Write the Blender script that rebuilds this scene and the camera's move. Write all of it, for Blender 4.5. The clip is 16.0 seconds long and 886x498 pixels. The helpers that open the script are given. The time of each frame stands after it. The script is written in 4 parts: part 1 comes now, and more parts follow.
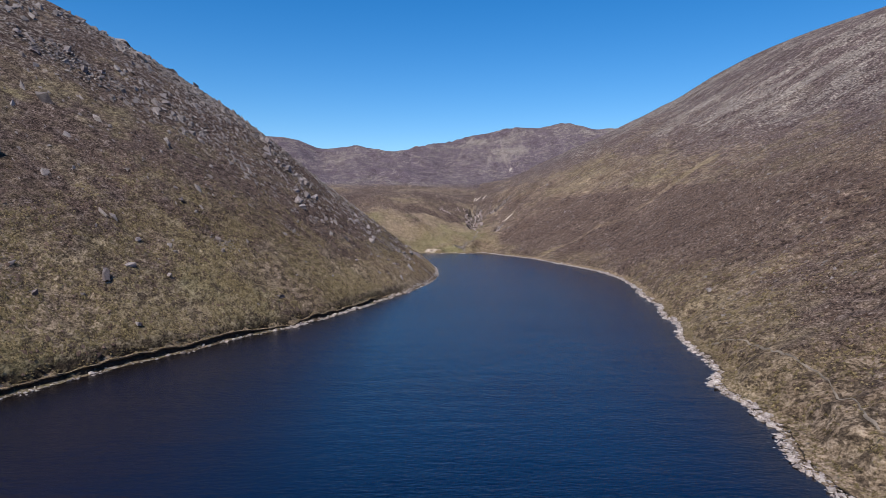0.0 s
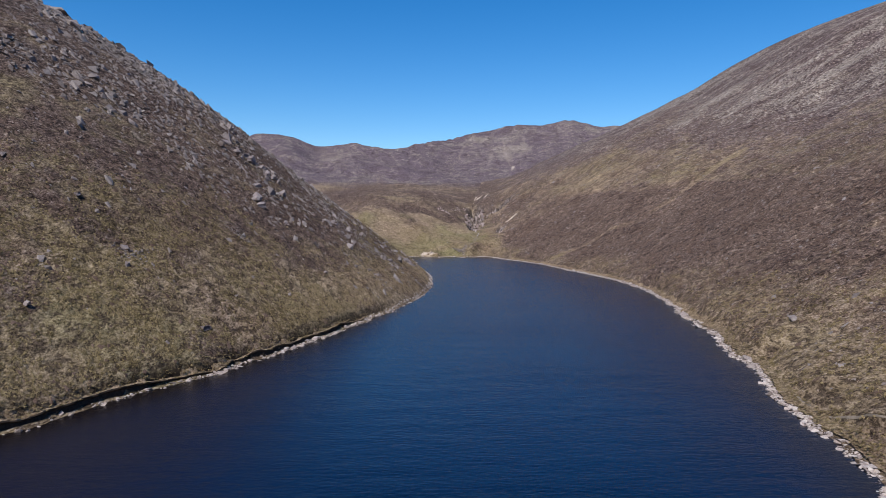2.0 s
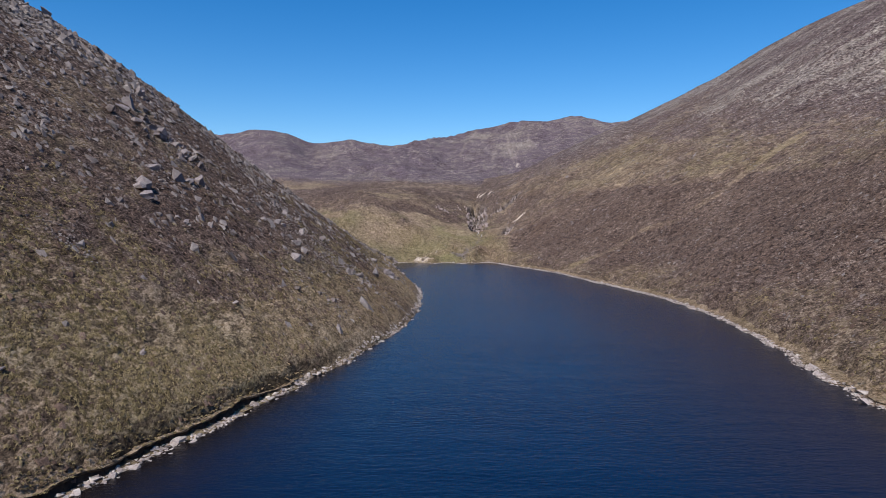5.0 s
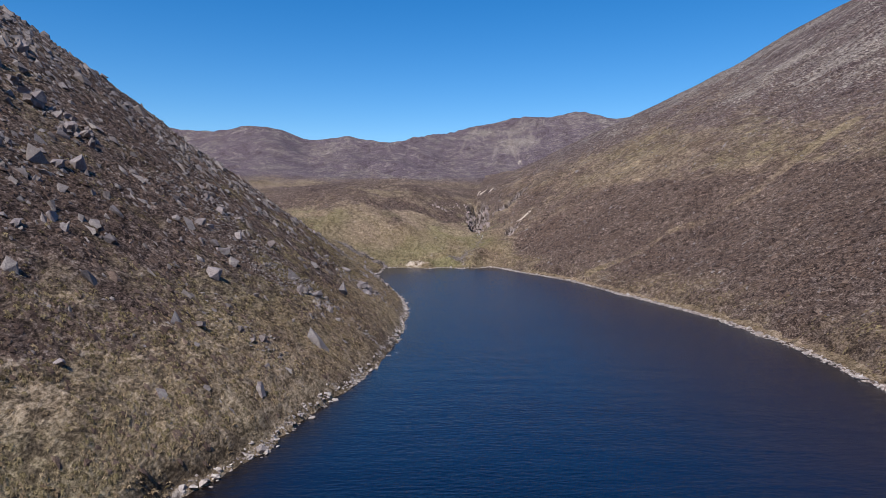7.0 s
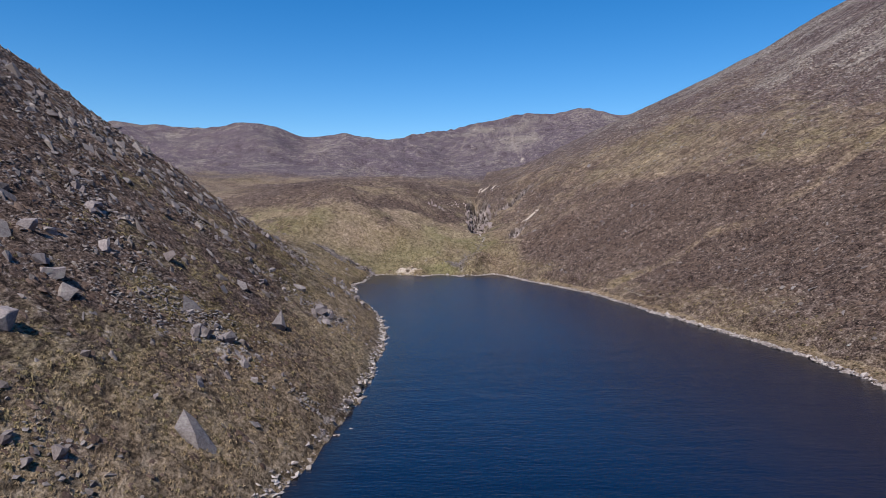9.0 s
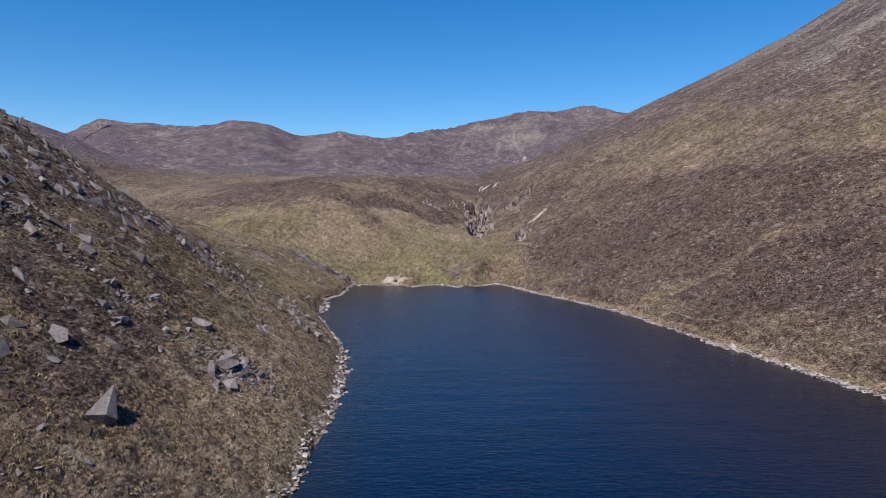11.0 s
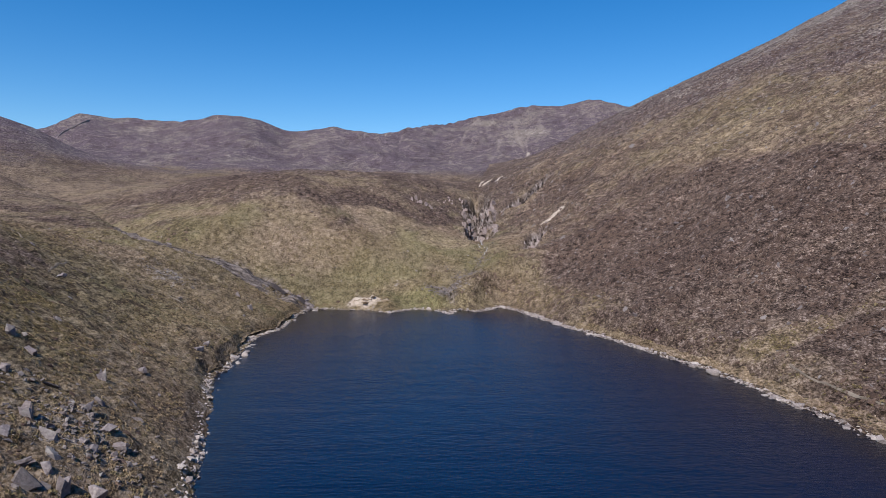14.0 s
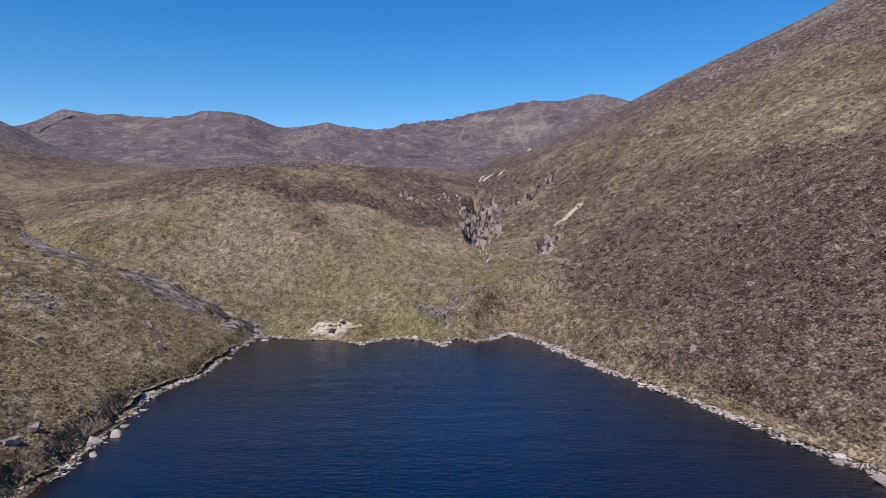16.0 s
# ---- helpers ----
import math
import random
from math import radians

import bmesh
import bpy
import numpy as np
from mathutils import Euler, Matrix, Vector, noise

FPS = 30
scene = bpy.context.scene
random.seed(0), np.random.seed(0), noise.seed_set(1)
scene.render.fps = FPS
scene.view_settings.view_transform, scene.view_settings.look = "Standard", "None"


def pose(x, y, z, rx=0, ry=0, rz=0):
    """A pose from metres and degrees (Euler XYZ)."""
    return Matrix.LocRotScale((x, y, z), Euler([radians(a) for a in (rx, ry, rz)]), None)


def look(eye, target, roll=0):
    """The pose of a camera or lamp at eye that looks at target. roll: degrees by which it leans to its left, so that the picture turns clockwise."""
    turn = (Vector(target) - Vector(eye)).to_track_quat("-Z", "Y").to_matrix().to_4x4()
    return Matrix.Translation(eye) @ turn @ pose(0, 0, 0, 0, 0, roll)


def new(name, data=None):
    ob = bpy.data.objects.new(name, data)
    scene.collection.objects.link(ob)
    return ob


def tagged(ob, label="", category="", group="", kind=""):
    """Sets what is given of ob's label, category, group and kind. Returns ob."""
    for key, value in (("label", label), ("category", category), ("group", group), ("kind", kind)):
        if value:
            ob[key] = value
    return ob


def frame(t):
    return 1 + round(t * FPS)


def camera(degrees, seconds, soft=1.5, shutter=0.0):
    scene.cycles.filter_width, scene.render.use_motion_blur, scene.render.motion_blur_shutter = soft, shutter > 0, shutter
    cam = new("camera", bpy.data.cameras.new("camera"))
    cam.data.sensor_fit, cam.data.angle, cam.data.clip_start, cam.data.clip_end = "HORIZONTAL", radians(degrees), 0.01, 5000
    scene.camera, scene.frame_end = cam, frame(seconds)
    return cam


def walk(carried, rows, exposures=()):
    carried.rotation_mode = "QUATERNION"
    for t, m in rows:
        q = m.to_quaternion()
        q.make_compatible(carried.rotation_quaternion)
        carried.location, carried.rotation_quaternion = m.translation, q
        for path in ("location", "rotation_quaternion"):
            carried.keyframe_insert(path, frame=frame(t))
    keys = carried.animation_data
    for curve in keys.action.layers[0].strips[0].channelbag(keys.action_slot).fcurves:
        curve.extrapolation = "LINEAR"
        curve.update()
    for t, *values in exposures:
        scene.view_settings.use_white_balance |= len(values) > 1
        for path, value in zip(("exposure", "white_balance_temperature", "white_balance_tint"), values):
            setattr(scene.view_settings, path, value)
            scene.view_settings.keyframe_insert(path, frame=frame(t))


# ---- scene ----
cam = camera(69.1, 16.0, soft=0.85)
METRES, EYE, TILT, LEAN, TURN = 300.0, 21.6, -2.6, 0.0, 0.0
ROWS = [
    (0.0, 0.0, 0.0, 0.0, -0.0, 0.0, 0.0),
    (0.5, 0.0017, 0.0298, 0.0014, 0.04, 0.01, -0.0),
    (1.0, 0.0038, 0.0621, 0.0033, 0.07, 0.02, -0.01),
    (1.5, 0.0055, 0.0922, 0.0054, 0.07, -0.02, -0.06),
    (2.0, 0.0072, 0.1246, 0.0072, 0.1, -0.03, -0.05),
    (2.5, 0.0085, 0.1544, 0.0086, 0.14, -0.04, -0.06),
    (3.0, 0.0095, 0.1867, 0.0098, 0.17, -0.04, -0.08),
    (3.5, 0.0107, 0.2164, 0.011, 0.21, -0.02, -0.08),
    (6.0, 0.0192, 0.3734, 0.0171, 0.36, -0.01, -0.0),
    (6.5, 0.0208, 0.4036, 0.0185, 0.38, -0.06, 0.01),
    (7.0, 0.0224, 0.4365, 0.0203, 0.39, -0.09, -0.02),
    (7.5, 0.0241, 0.4667, 0.0218, 0.42, -0.1, -0.0),
    (8.0, 0.0257, 0.4996, 0.0234, 0.45, -0.12, -0.03),
    (8.5, 0.0271, 0.5297, 0.0246, 0.47, -0.12, -0.02),
    (9.0, 0.0287, 0.5621, 0.0261, 0.49, -0.11, -0.02),
    (9.5, 0.0303, 0.5914, 0.0273, 0.51, -0.06, -0.0),
    (10.0, 0.0317, 0.6235, 0.0283, 0.52, -0.03, 0.01),
    (12.5, 0.0402, 0.7784, 0.0348, 0.62, 0.02, 0.03),
    (13.0, 0.0416, 0.811, 0.0364, 0.63, 0.01, 0.04),
    (13.5, 0.043, 0.841, 0.038, 0.63, 0.02, 0.05),
    (14.0, 0.0442, 0.8732, 0.0396, 0.62, 0.0, 0.05),
    (14.5, 0.0451, 0.9029, 0.0411, 0.61, -0.01, 0.1),
    (15.0, 0.046, 0.9353, 0.0429, 0.59, -0.07, 0.15),
    (15.5, 0.0467, 0.9652, 0.0446, 0.57, -0.11, 0.17),
    (16.0, 0.0477, 0.9977, 0.046, 0.51, -0.08, 0.2),
]
walk(cam, [(t, pose(0, 0, EYE, TILT, LEAN, TURN) @ pose(METRES * x, METRES * y, METRES * z, 90 + pitch, roll, yaw)) for t, x, y, z, yaw, pitch, roll in ROWS])

# ---- light ----
SUN_FROM = Vector((-0.26, -0.56, 0.78)).normalized()
world = bpy.data.worlds.new("world")
scene.world = world
world.use_nodes = True
wn = world.node_tree.nodes
sky = wn.new("ShaderNodeTexSky")
sky.sky_type = "NISHITA"
sky.sun_disc = False
sky.sun_elevation = math.asin(SUN_FROM.z)
sky.sun_rotation = math.atan2(SUN_FROM.x, SUN_FROM.y)
sky.altitude = 400
sky.air_density = 1.0
sky.dust_density = 0.0
sky.ozone_density = 4.0
deep = wn.new("ShaderNodeHueSaturation")
deep.inputs["Saturation"].default_value = 1.38
deep.inputs["Hue"].default_value = 0.504
world.node_tree.links.new(sky.outputs["Color"], deep.inputs["Color"])
world.node_tree.links.new(deep.outputs["Color"], wn["Background"].inputs["Color"])
wn["Background"].inputs["Strength"].default_value = 0.138
sun = new("sun", bpy.data.lights.new("sun", "SUN"))
sun.data.energy = 4.7
sun.data.angle = radians(0.53)
sun.data.color = (1.0, 0.955, 0.91)
sun.matrix_world = look(SUN_FROM * 500, (0, 0, 0))

# ---- materials ----
def material(name, rough=0.9):
    m = bpy.data.materials.new(name)
    m.use_nodes = True
    n = m.node_tree.nodes
    b = n["Principled BSDF"]
    b.inputs["Roughness"].default_value = rough
    b.inputs["Specular IOR Level"].default_value = 0.25
    return m, n, m.node_tree.links, b


def node(n, kind, **values):
    x = n.new(kind)
    for k, v in values.items():
        if k in x.inputs:
            x.inputs[k].default_value = v
    return x


def noise_tex(n, l, where, scale, detail=4.0, rough=0.55, warp=0.0):
    t = node(n, "ShaderNodeTexNoise", Scale=scale, Detail=detail, Roughness=rough, Distortion=warp)
    l.new(where, t.inputs["Vector"])
    return t.outputs["Fac"]


def ramp(n, l, fac, stops):
    r = n.new("ShaderNodeValToRGB")
    e = r.color_ramp.elements
    while len(e) < len(stops):
        e.new(0.5)
    for s, (p, c) in zip(e, stops):
        s.position, s.color = p, (*c, 1) if len(c) == 3 else c
    l.new(fac, r.inputs["Fac"])
    return r.outputs["Color"]


def mix(n, l, fac, a, b, blend="MIX"):
    x = n.new("ShaderNodeMix")
    x.data_type, x.blend_type = "RGBA", blend
    for value, socket in ((fac, x.inputs[0]), (a, x.inputs[6]), (b, x.inputs[7])):
        if isinstance(value, (int, float)):
            socket.default_value = value
        elif isinstance(value, tuple):
            socket.default_value = (*value, 1)
        else:
            l.new(value, socket)
    return x.outputs[2]


def maths(n, l, op, a, b=0.0, clamp=False):
    x = n.new("ShaderNodeMath")
    x.operation, x.use_clamp = op, clamp
    for value, socket in ((a, x.inputs[0]), (b, x.inputs[1])):
        if isinstance(value, (int, float)):
            socket.default_value = value
        else:
            l.new(value, socket)
    return x.outputs[0]


def bump(n, l, b, height, strength=0.5, distance=0.1, normal=None):
    x = node(n, "ShaderNodeBump", Strength=strength, Distance=distance)
    l.new(height, x.inputs["Height"])
    if normal is not None:
        l.new(normal, x.inputs["Normal"])
    if b is not None:
        l.new(x.outputs["Normal"], b.inputs["Normal"])
    return x.outputs["Normal"]


def cover(n, name):
    a = n.new("ShaderNodeAttribute")
    a.attribute_name = name
    return a.outputs["Fac"]


def ground_material():
    m, n, l, b = material("moor_ground", 0.95)
    b.inputs["Specular IOR Level"].default_value = 0.1
    pos = n.new("ShaderNodeNewGeometry").outputs["Position"]
    # Grain drawn out along y, the line of flight, to counter foreshortening.
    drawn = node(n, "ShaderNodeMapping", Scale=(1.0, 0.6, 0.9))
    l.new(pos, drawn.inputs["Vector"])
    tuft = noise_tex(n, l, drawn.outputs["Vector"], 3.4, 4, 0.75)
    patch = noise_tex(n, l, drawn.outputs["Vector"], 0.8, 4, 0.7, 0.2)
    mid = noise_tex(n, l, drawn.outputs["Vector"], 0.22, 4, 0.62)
    wide = noise_tex(n, l, pos, 0.03, 4, 0.55)
    fine = maths(n, l, "ADD", maths(n, l, "MULTIPLY", tuft, 0.60), maths(n, l, "MULTIPLY", patch, 0.40))
    # Gain on the grain, standing in for lit tufts against shaded gaps.
    fine = maths(n, l, "ADD", maths(n, l, "MULTIPLY", maths(n, l, "SUBTRACT", fine, 0.5), 1.35), 0.5)
    grass = ramp(n, l, fine, [(0.40, (0.105, 0.073, 0.045)), (0.47, (0.235, 0.166, 0.108)), (0.54, (0.345, 0.250, 0.168)), (0.63, (0.495, 0.376, 0.270))])
    green = ramp(n, l, fine, [(0.40, (0.064, 0.049, 0.024)), (0.48, (0.190, 0.148, 0.080)), (0.62, (0.345, 0.272, 0.155))])
    heath = ramp(n, l, fine, [(0.40, (0.021, 0.014, 0.011)), (0.48, (0.088, 0.059, 0.045)), (0.55, (0.150, 0.104, 0.081)), (0.60, (0.245, 0.180, 0.145)), (0.68, (0.38, 0.30, 0.25))])
    rock = ramp(n, l, fine, [(0.40, (0.076, 0.060, 0.052)), (0.5, (0.225, 0.184, 0.152)), (0.60, (0.43, 0.362, 0.300))])
    c = mix(n, l, ramp(n, l, wide, [(0.45, (0, 0, 0)), (0.75, (0.7, 0.7, 0.7))]), grass, green)
    c = mix(n, l, cover(n, "green"), c, green)
    c = mix(n, l, cover(n, "lawn"), c, ramp(n, l, fine, [(0.40, (0.095, 0.084, 0.038)), (0.5, (0.195, 0.172, 0.080)), (0.62, (0.300, 0.258, 0.135))]))
    # Hollows between tussocks: peat and heather brown, darkened for shade bump can't cast.
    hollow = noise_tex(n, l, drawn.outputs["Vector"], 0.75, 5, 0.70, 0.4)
    c = mix(n, l, maths(n, l, "MULTIPLY", ramp(n, l, hollow, [(0.43, (0.9, 0.9, 0.9)), (0.52, (0, 0, 0))]), cover(n, "hollow_shade")), c, ramp(n, l, tuft, [(0.40, (0.030, 0.021, 0.014)), (0.60, (0.120, 0.085, 0.056))]))
    # Purple heather with the violet tint of distance haze put into its colour.
    hazy_heath = ramp(n, l, fine, [(0.40, (0.026, 0.018, 0.021)), (0.48, (0.090, 0.064, 0.072)), (0.55, (0.150, 0.112, 0.123)), (0.62, (0.30, 0.24, 0.25))])
    vein = maths(n, l, "ABSOLUTE", maths(n, l, "SUBTRACT", noise_tex(n, l, pos, 0.022, 6, 0.65, 1.2), 0.5))
    hazy_heath = mix(n, l, ramp(n, l, vein, [(0.004, (0.75, 0.75, 0.75)), (0.022, (0, 0, 0))]), hazy_heath, rock)
    stones = noise_tex(n, l, pos, 0.16, 4, 0.8)
    field = noise_tex(n, l, pos, 0.012, 4, 0.6)
    strewn = maths(n, l, "ADD", stones, maths(n, l, "MULTIPLY", maths(n, l, "SUBTRACT", field, 0.5), 0.9))
    hazy_heath = mix(n, l, ramp(n, l, strewn, [(0.57, (0, 0, 0)), (0.65, (0.7, 0.7, 0.7))]), hazy_heath, rock)
    heath = mix(n, l, cover(n, "hazy_heath"), heath, hazy_heath)
    edge = maths(n, l, "ADD", cover(n, "heather"), maths(n, l, "MULTIPLY", maths(n, l, "SUBTRACT", mid, 0.5), 1.4))
    c = mix(n, l, ramp(n, l, edge, [(0.2, (0, 0, 0)), (0.8, (1, 1, 1))]), c, heath)
    edge = maths(n, l, "ADD", cover(n, "scree"), maths(n, l, "MULTIPLY", maths(n, l, "SUBTRACT", patch, 0.5), 1.8))
    c = mix(n, l, ramp(n, l, edge, [(0.45, (0, 0, 0)), (0.62, (1, 1, 1))]), c, rock)
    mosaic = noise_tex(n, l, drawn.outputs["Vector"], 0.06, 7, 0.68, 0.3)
    c = mix(n, l, 1.0, c, ramp(n, l, mosaic, [(0.36, (0.78, 0.75, 0.75)), (0.5, (1.0, 1.0, 1.0)), (0.64, (1.18, 1.19, 1.16))]), "MULTIPLY")
    comb = node(n, "ShaderNodeMapping", Scale=(0.16, 1.0, 0.16))
    l.new(pos, comb.inputs["Vector"])
    rills = noise_tex(n, l, comb.outputs["Vector"], 0.55, 5, 0.7, 0.4)
    c = mix(n, l, cover(n, "combed"), c, ramp(n, l, rills, [(0.36, (0.70, 0.68, 0.68)), (0.5, (1.0, 1.0, 1.0)), (0.62, (1.35, 1.33, 1.30))]), "MULTIPLY")
    # Self-shadowing of the plants multiplied into the colour: dark pits, brighter tops.
    pit_shade = noise_tex(n, l, drawn.outputs["Vector"], 1.9, 3, 0.7)
    c = mix(n, l, maths(n, l, "ADD", maths(n, l, "MULTIPLY", maths(n, l, "MAXIMUM", cover(n, "heather"), cover(n, "sward_shade")), 0.35), 0.2, True), c, ramp(n, l, pit_shade, [(0.40, (0.50, 0.48, 0.48)), (0.47, (0.95, 0.95, 0.95)), (0.54, (1.05, 1.05, 1.05)), (0.62, (1.28, 1.28, 1.30))]), "MULTIPLY")
    # Brown and pink rock; the near-black stop puts shaded clefts into the colour.
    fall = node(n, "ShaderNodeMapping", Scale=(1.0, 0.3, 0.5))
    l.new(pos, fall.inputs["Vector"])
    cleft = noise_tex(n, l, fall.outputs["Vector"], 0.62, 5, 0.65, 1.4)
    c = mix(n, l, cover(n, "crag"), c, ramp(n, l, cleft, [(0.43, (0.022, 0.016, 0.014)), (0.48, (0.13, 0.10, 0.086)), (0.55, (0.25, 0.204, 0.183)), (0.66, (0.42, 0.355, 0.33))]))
    c = mix(n, l, cover(n, "peat"), c, (0.022, 0.016, 0.012))
    c = mix(n, l, cover(n, "sand"), c, ramp(n, l, fine, [(0.4, (0.42, 0.33, 0.25)), (0.6, (0.66, 0.55, 0.44))]))
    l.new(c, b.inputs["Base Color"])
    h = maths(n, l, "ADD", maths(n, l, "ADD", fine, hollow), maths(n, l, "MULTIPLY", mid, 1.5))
    bump(n, l, b, h, 0.85, 0.42)
    return m


def water_material():
    """Clear peaty water: nearly black below, bright only where its ripples mirror the sky."""
    m, n, l, b = material("loch_water", 0.24)
    l.new(mix(n, l, cover(n, "shallow"), (0.0008, 0.0034, 0.0170), (0.009, 0.006, 0.005)), b.inputs["Base Color"])
    b.inputs["Specular IOR Level"].default_value = 0.8
    b.inputs["IOR"].default_value = 1.333
    pos = n.new("ShaderNodeNewGeometry").outputs["Position"]
    turn = node(n, "ShaderNodeMapping", Rotation=(0, 0, radians(-8)), Scale=(0.36, 1.0, 1.0))
    l.new(pos, turn.inputs["Vector"])
    a = noise_tex(n, l, turn.outputs["Vector"], 2.1, 3, 0.6, 0.5)
    c = noise_tex(n, l, turn.outputs["Vector"], 0.25, 2, 0.5, 0.3)
    gust = ramp(n, l, noise_tex(n, l, turn.outputs["Vector"], 0.035, 3, 0.55, 0.4), [(0.35, (0.5, 0.5, 0.5)), (0.65, (1, 1, 1))])
    h = maths(n, l, "ADD", maths(n, l, "MULTIPLY", a, gust), maths(n, l, "MULTIPLY", c, 1.2))
    bump(n, l, b, h, 0.8, 0.10)
    return m


def rock_material(name, tone=1.0, island=False, hue=((0.182, 0.154, 0.138), (0.395, 0.343, 0.305))):
    """Grey granite with a lilac cast, pale lichen and dark streaks."""
    m, n, l, b = material(name, 0.85)
    geo = n.new("ShaderNodeNewGeometry")
    pick = geo.outputs["Random Per Island"] if island else n.new("ShaderNodeObjectInfo").outputs["Random"]
    pos = geo.outputs["Position"]
    fine = noise_tex(n, l, pos, 6.0, 5, 0.65)
    blot = noise_tex(n, l, pos, 1.3, 3, 0.6, 0.5)
    dark = tuple(tone * v for v in hue[0])
    pale = tuple(tone * v for v in hue[1])
    c = mix(n, l, ramp(n, l, fine, [(0.3, (0, 0, 0)), (0.7, (1, 1, 1))]), dark, pale)
    c = mix(n, l, ramp(n, l, blot, [(0.52, (0, 0, 0)), (0.68, (0.55, 0.55, 0.55))]), c, tuple(tone * v for v in (0.46, 0.43, 0.375)))
    c = mix(n, l, 1.0, c, ramp(n, l, pick, [(0.0, (0.62, 0.58, 0.57)), (0.5, (0.95, 0.92, 0.92)), (1.0, (1.2, 1.17, 1.15))]), "MULTIPLY")
    l.new(c, b.inputs["Base Color"])
    bump(n, l, b, maths(n, l, "ADD", fine, blot), 0.6, 0.08)
    return m


def clump_material(name, tones):
    """Dry moor plants; each clump takes its own tone."""
    m, n, l, b = material(name, 0.95)
    b.inputs["Specular IOR Level"].default_value = 0.1
    geo = n.new("ShaderNodeNewGeometry")
    fine = noise_tex(n, l, geo.outputs["Position"], 7.0, 3, 0.7)
    wide = noise_tex(n, l, geo.outputs["Position"], 0.06, 3, 0.6)
    pick = maths(n, l, "ADD", maths(n, l, "MULTIPLY", geo.outputs["Random Per Island"], 0.6), maths(n, l, "MULTIPLY", maths(n, l, "SUBTRACT", wide, 0.3), 1.0))
    c = ramp(n, l, pick, [(i / (len(tones) - 1), t) for i, t in enumerate(tones)])
    c = mix(n, l, 1.0, c, ramp(n, l, fine, [(0.3, (0.55, 0.53, 0.5)), (0.7, (1.25, 1.22, 1.15))]), "MULTIPLY")
    l.new(c, b.inputs["Base Color"])
    bump(n, l, b, fine, 0.8, 0.1)
    return m


def plain_material(name, a, c, scale, rough=0.9, depth=0.05):
    m, n, l, b = material(name, rough)
    pos = n.new("ShaderNodeNewGeometry").outputs["Position"]
    f = noise_tex(n, l, pos, scale, 5, 0.65, 0.3)
    l.new(ramp(n, l, f, [(0.3, a), (0.7, c)]), b.inputs["Base Color"])
    bump(n, l, b, f, 0.6, depth)
    return m


def slab_material():
    """Washed granite slab: streaks along the fall of the burn, dark wet joints."""
    m, n, l, b = material("burn_slab", 0.75)
    pos = n.new("ShaderNodeNewGeometry").outputs["Position"]
    flow = node(n, "ShaderNodeMapping", Rotation=(0, 0, radians(4)), Scale=(0.12, 1.0, 0.6))
    l.new(pos, flow.inputs["Vector"])
    streak = noise_tex(n, l, flow.outputs["Vector"], 1.5, 5, 0.65, 0.6)
    grain = noise_tex(n, l, pos, 3.5, 5, 0.7)
    f = maths(n, l, "ADD", maths(n, l, "MULTIPLY", streak, 0.7), maths(n, l, "MULTIPLY", grain, 0.3))
    c = ramp(n, l, f, [(0.40, (0.026, 0.019, 0.016)), (0.48, (0.115, 0.090, 0.076)), (0.56, (0.23, 0.187, 0.162)), (0.66, (0.38, 0.32, 0.28))])
    l.new(c, b.inputs["Base Color"])
    bump(n, l, b, f, 0.9, 0.35)
    return m


GROUND = ground_material()
SLAB = slab_material()
WATER = water_material()
ROCK = rock_material("granite", 0.80, False, ((0.182, 0.150, 0.143), (0.410, 0.350, 0.330)))
SCREE = rock_material("granite_scree", 0.74, True, ((0.182, 0.153, 0.139), (0.395, 0.340, 0.310)))
SHORE_ROCK = rock_material("washed_granite", 1.12)
SHINGLE = rock_material("washed_shingle", 1.4, True)
TUSSOCK = clump_material("moor_grass", [(0.060, 0.045, 0.025), (0.122, 0.093, 0.048), (0.205, 0.160, 0.082), (0.330, 0.258, 0.145), (0.180, 0.128, 0.077)])
DRY_GRASS = clump_material("dry_grass", [(0.17, 0.122, 0.092), (0.27, 0.20, 0.155), (0.38, 0.30, 0.24), (0.52, 0.43, 0.36)])
SHORE_GRASS = clump_material("shore_grass", [(0.150, 0.104, 0.062), (0.250, 0.180, 0.110), (0.360, 0.268, 0.168), (0.470, 0.365, 0.245)])
HEATHER = clump_material("heather", [(0.072, 0.048, 0.039), (0.115, 0.077, 0.062), (0.170, 0.117, 0.093), (0.270, 0.195, 0.155)])
BED_ROCK = rock_material("burn_granite", 0.72, False, ((0.15, 0.122, 0.115), (0.40, 0.335, 0.315)))
CRAG_ROCK = rock_material("pink_crag", 1.0, False, ((0.17, 0.130, 0.118), (0.50, 0.405, 0.365)))
BANK = rock_material("gravel_bank", 1.05, False, ((0.32, 0.245, 0.165), (0.47, 0.37, 0.26)))
WET_ROCK = plain_material("wet_burn_rock", (0.030, 0.022, 0.020), (0.10, 0.078, 0.070), 1.2, 0.65)
EARTH = plain_material("trodden_earth", (0.09, 0.070, 0.050), (0.34, 0.275, 0.21), 0.35)
PEAT = plain_material("peat_face", (0.020, 0.014, 0.010), (0.060, 0.043, 0.030), 2.5)
FOAM = plain_material("white_water", (0.22, 0.20, 0.19), (0.62, 0.60, 0.58), 2.0, 0.5)


